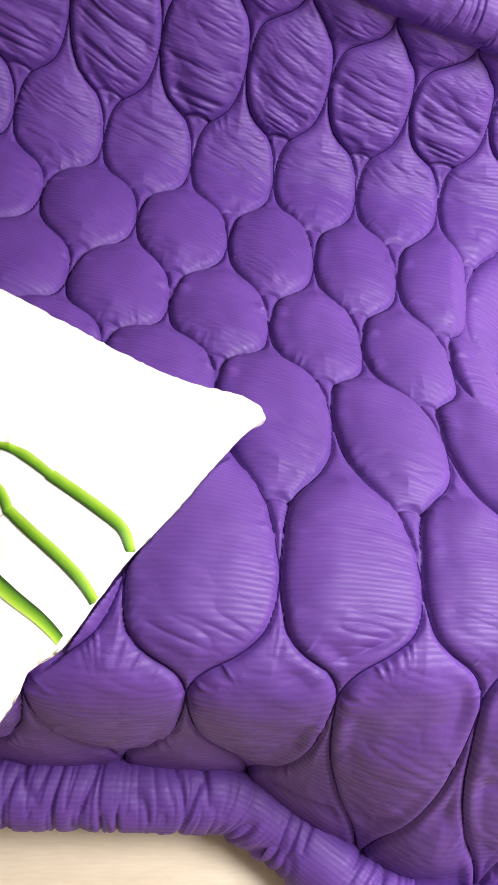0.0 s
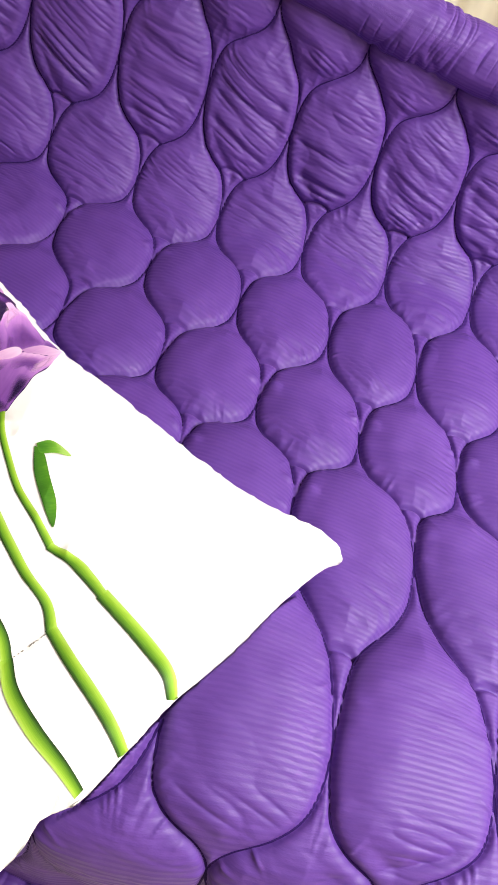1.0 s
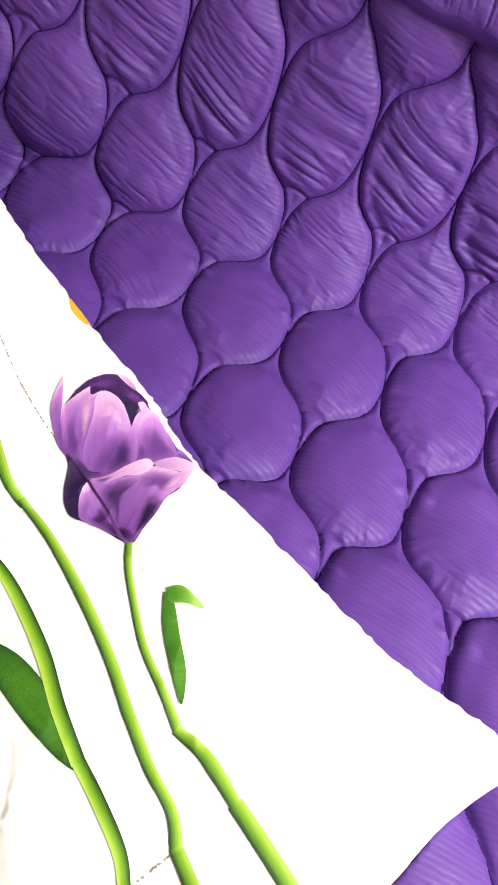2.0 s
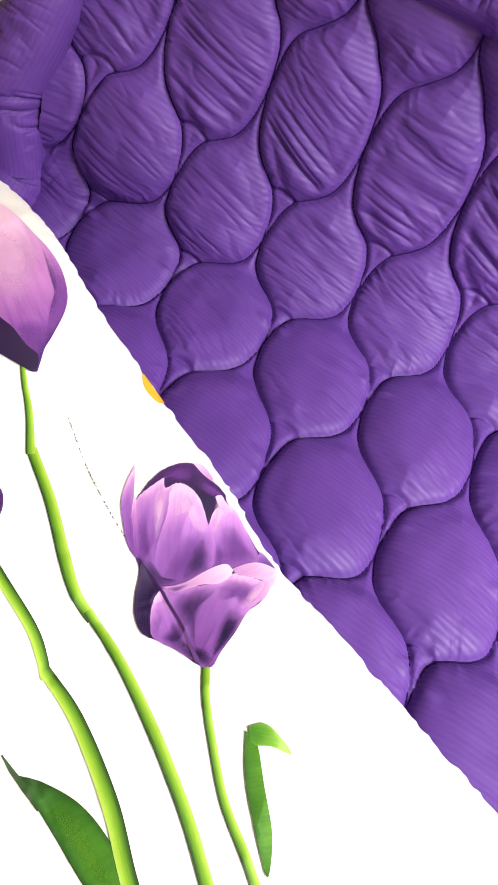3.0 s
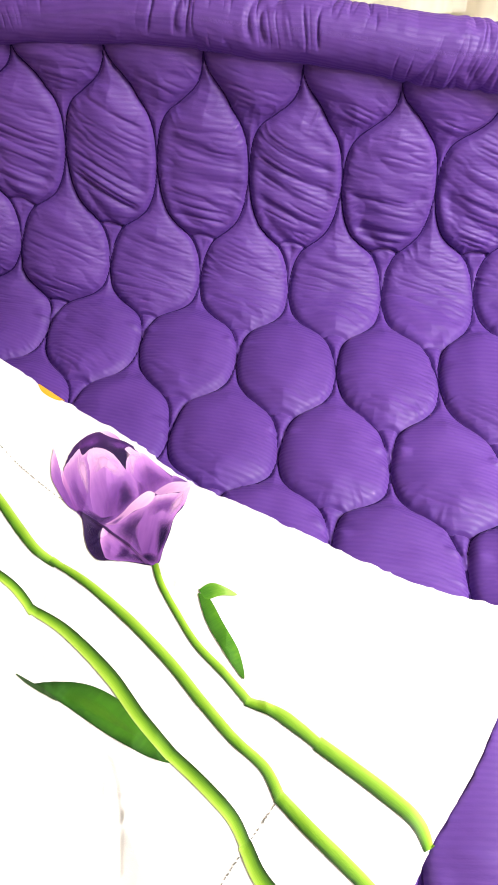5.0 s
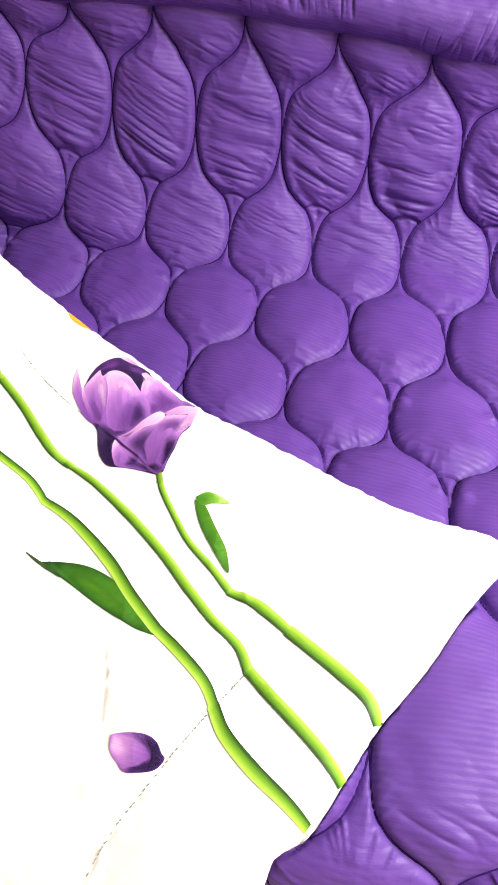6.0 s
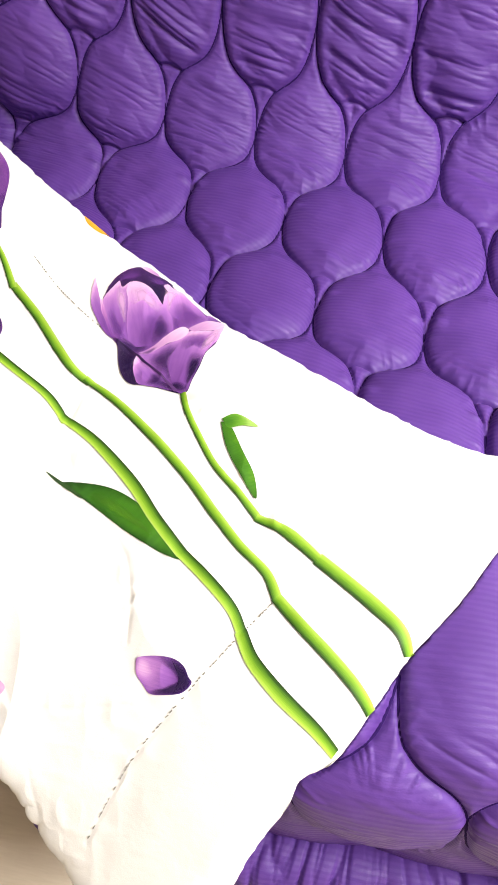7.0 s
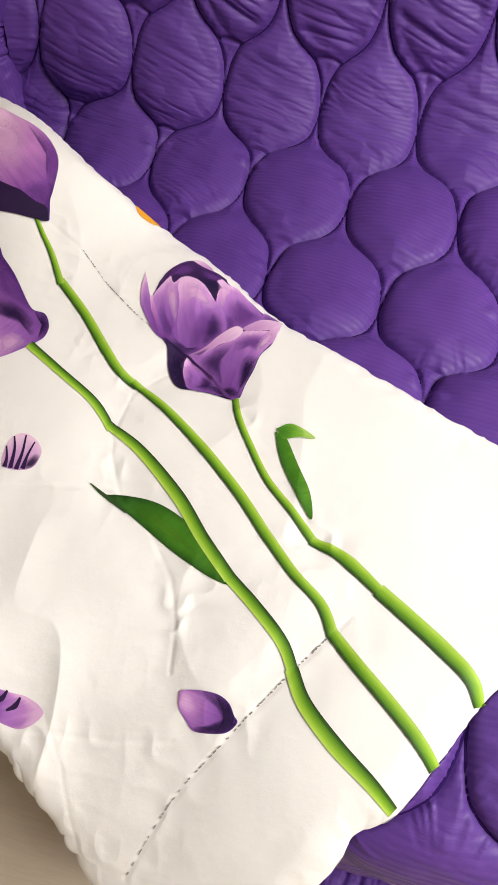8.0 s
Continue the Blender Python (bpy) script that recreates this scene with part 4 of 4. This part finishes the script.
# middle petal
tulip_petal(heart, LILAC, 4, (365, 660), (345, 480), (316, 510), (325, 497), (345, 500), (362, 511), (372, 523), (381, 537), (390, 546), (399, 562), (401, 586), (393, 598), (374, 609), (350, 620), (330, 627), (318, 609), (315, 570), (319, 536))
tulip_shade(PALE_WASH, 4.3, (320, 505), (345, 503), (368, 522), (386, 546), (366, 552), (345, 535), (325, 540))
tulip_shade(VIOLET_WASH, 4.3, (350, 560), (372, 550), (392, 562), (400, 586), (374, 608), (345, 620), (330, 615))
tulip_shade(PLUM_WASH, 4.5, (368, 572), (380, 558), (390, 575), (394, 596), (378, 606), (360, 612))
tulip_shade(PLUM_WASH, 4.5, (292, 600), (312, 600), (335, 615), (360, 614), (345, 624), (330, 632), (310, 620))
# shaded outer petal at the side
tulip_petal(heart, DARK, 4, (318, 705), (300, 380), (294, 603), (312, 612), (334, 632), (328, 650), (329, 680), (334, 692), (317, 690), (303, 672), (297, 645), (297, 620))
tulip_shade(DEEP_WASH, 5.0, (300, 615), (322, 628), (328, 640), (324, 670), (330, 690), (316, 687), (304, 668), (299, 640))
# small lower petal
tulip_petal(heart, LILAC, 5, (400, 720), (310, 610), (331, 632), (346, 645), (366, 662), (386, 685), (397, 701), (366, 697), (335, 692), (327, 676), (324, 655), (326, 641))
tulip_shade(PLUM_WASH, 5.3, (356, 664), (368, 667), (386, 686), (397, 701), (366, 698), (345, 690), (352, 680))
# front petal
tulip_petal(heart, LILAC, 6, (400, 730), (470, 560), (333, 628), (352, 628), (372, 620), (395, 613), (415, 607), (432, 592), (455, 590), (480, 590), (499, 576), (491, 600), (483, 612), (463, 632), (451, 655), (436, 680), (424, 703), (404, 704), (388, 690), (368, 664), (350, 645))
tulip_shade(PLUM_WASH, 6.3, (360, 630), (390, 618), (412, 616), (398, 635), (392, 660), (396, 690), (372, 664), (352, 644))
tulip_shade(VIOLET_WASH, 6.3, (412, 612), (440, 596), (470, 600), (478, 612), (455, 628), (440, 622), (420, 628))
tulip_shade(PLUM_WASH, 6.4, (424, 650), (436, 634), (456, 636), (462, 634), (450, 658), (436, 682), (420, 690), (422, 670))
tulip_shade(DEEP_WASH, 6.5, (430, 660), (438, 645), (452, 648), (444, 668), (432, 684), (420, 700))
tulip_shade(DEEP_WASH, 6.5, (376, 684), (390, 690), (402, 686), (420, 690), (426, 702), (406, 706), (384, 700))
tulip_shade(PALE_WASH, 6.5, (470, 596), (492, 584), (486, 604), (470, 622), (452, 632), (458, 612))
# turned-over rims
tulip_petal(heart, PINK, 7, (345, 640), (425, 570), (333, 627), (350, 621), (370, 612), (386, 601), (405, 588), (420, 582), (431, 587), (428, 597), (412, 609), (390, 614), (365, 624), (350, 630))
tulip_petal(heart, PINK, 7, (432, 600), (500, 560), (430, 586), (446, 577), (466, 570), (485, 569), (501, 573), (493, 583), (478, 590), (455, 590), (440, 592))
tulip_shade(VIOLET_WASH, 7.3, (336, 628), (352, 622), (372, 616), (362, 625), (350, 631))
fold = print_ribbon([tulip_point(x, y) for x, y in ((290, 600), (312, 614), (332, 631), (352, 648), (372, 667), (390, 688), (404, 703))], (0.001, 0.0022, 0.003, 0.003, 0.005), 8)
part("fold_line", fold, DARK, heart)

closed = tulip_heart("tulip_print", [(-1.091, 1.065), (-1.079, 1.098), (-1.053, 1.110), (-0.990, 1.083), (-0.959, 1.068), (-0.933, 1.049), (-0.912, 1.024), (-0.904, 1.001), (-0.903, 0.972), (-0.904, 0.958), (-0.901, 0.941), (-0.902, 0.933), (-0.919, 0.931), (-0.950, 0.931), (-0.971, 0.931), (-1.004, 0.931)],
    1, ORCHID, ((-0.891, 0.928), (-1.044, 1.060)), "large closed lilac tulip print")
part("shading", wash_patch([(-0.971, 1.067), (-0.936, 1.052), (-0.911, 1.025), (-0.903, 1.000), (-0.903, 0.970), (-0.912, 0.978), (-0.919, 1.012), (-0.938, 1.040)], 6), VIOLET_WASH, closed)
part("shading", wash_patch([(-0.946, 0.961), (-0.930, 0.977), (-0.907, 0.977), (-0.904, 0.952), (-0.908, 0.944), (-0.925, 0.952)], 6), VIOLET_WASH, closed)
part("shading", wash_patch([(-1.063, 1.087), (-1.013, 1.084), (-0.963, 1.052), (-0.946, 1.005), (-0.964, 0.981), (-1.009, 1.000)], 6), PALE_WASH, closed)
part("petal", print_patch([(-1.027, 0.970), (-0.998, 0.976), (-0.977, 0.968), (-0.957, 0.962), (-0.943, 0.959), (-0.922, 0.951), (-0.906, 0.948), (-0.902, 0.932), (-0.918, 0.930), (-0.949, 0.930), (-0.971, 0.930), (-1.003, 0.930)], 8, ((-0.900, 0.922), (-1.254, 1.271)), edge=0.0), DARK, closed)
third = tulip_heart("tulip_print", [(-1.031, 0.895), (-0.969, 0.895), (-0.950, 0.876), (-0.927, 0.855), (-0.898, 0.821), (-0.884, 0.809), (-0.867, 0.806), (-0.855, 0.789), (-0.853, 0.772), (-0.859, 0.761), (-0.870, 0.749), (-0.896, 0.729), (-0.942, 0.705)],
    0, LILAC, ((-0.852, 0.824), (-0.909, 0.722)), "deep purple tulip bud print")
part("shading", wash_patch([(-0.971, 0.891), (-0.928, 0.855), (-0.890, 0.813), (-0.910, 0.814), (-0.942, 0.829)], 1), VIOLET_WASH, third)
part("shading", wash_patch([(-0.955, 0.820), (-0.921, 0.819), (-0.894, 0.807), (-0.874, 0.788), (-0.866, 0.765), (-0.882, 0.778), (-0.897, 0.785), (-0.934, 0.794)], 2), DEEP_WASH, third)
part("shading", wash_patch([(-0.884, 0.809), (-0.866, 0.806), (-0.853, 0.788), (-0.853, 0.770), (-0.859, 0.761), (-0.861, 0.781), (-0.871, 0.796)], 2), DEEP_WASH, third)
part("shading", wash_patch([(-0.916, 0.756), (-0.890, 0.769), (-0.870, 0.753), (-0.897, 0.730)], 2), PALE_WASH, third)


def stitching(line):
    """Running stitches along a quilting seam."""
    c = curve(line, 40 * len(line))
    bm = bmesh.new()
    run, last, gap = 0.0, -1.0, 0.006
    rng = random.Random(71)
    for a, b in zip(c[:-1], c[1:]):
        run += float(np.hypot(*(b - a)))
        if run - last < gap:
            continue
        last, gap = run, rng.choice((0.0026, 0.0034, 0.0048, 0.009))
        z = float(duvet_top(np.array(a[0]), np.array(a[1]))) + 0.0012
        ang = math.atan2(b[1] - a[1], b[0] - a[0])
        bmesh.ops.create_cube(bm, size=1.0, matrix=Matrix.Translation((a[0], a[1], z)) @ Matrix.Rotation(ang + rng.uniform(-0.25, 0.25), 4, "Z") @ Matrix.Diagonal((rng.uniform(0.0018, 0.0045), rng.uniform(0.0006, 0.0013), 0.0004, 1)))
    mesh = bpy.data.meshes.new("stitching")
    bm.to_mesh(mesh)
    bm.free()
    return mesh


part("stitching", stitching(GROOVES[3][1][1:]), THREAD, duvet, "grey running stitches along a seam")
part("stitching", stitching(GROOVES[0][1][1:6]), THREAD, duvet, "grey running stitches along a seam")
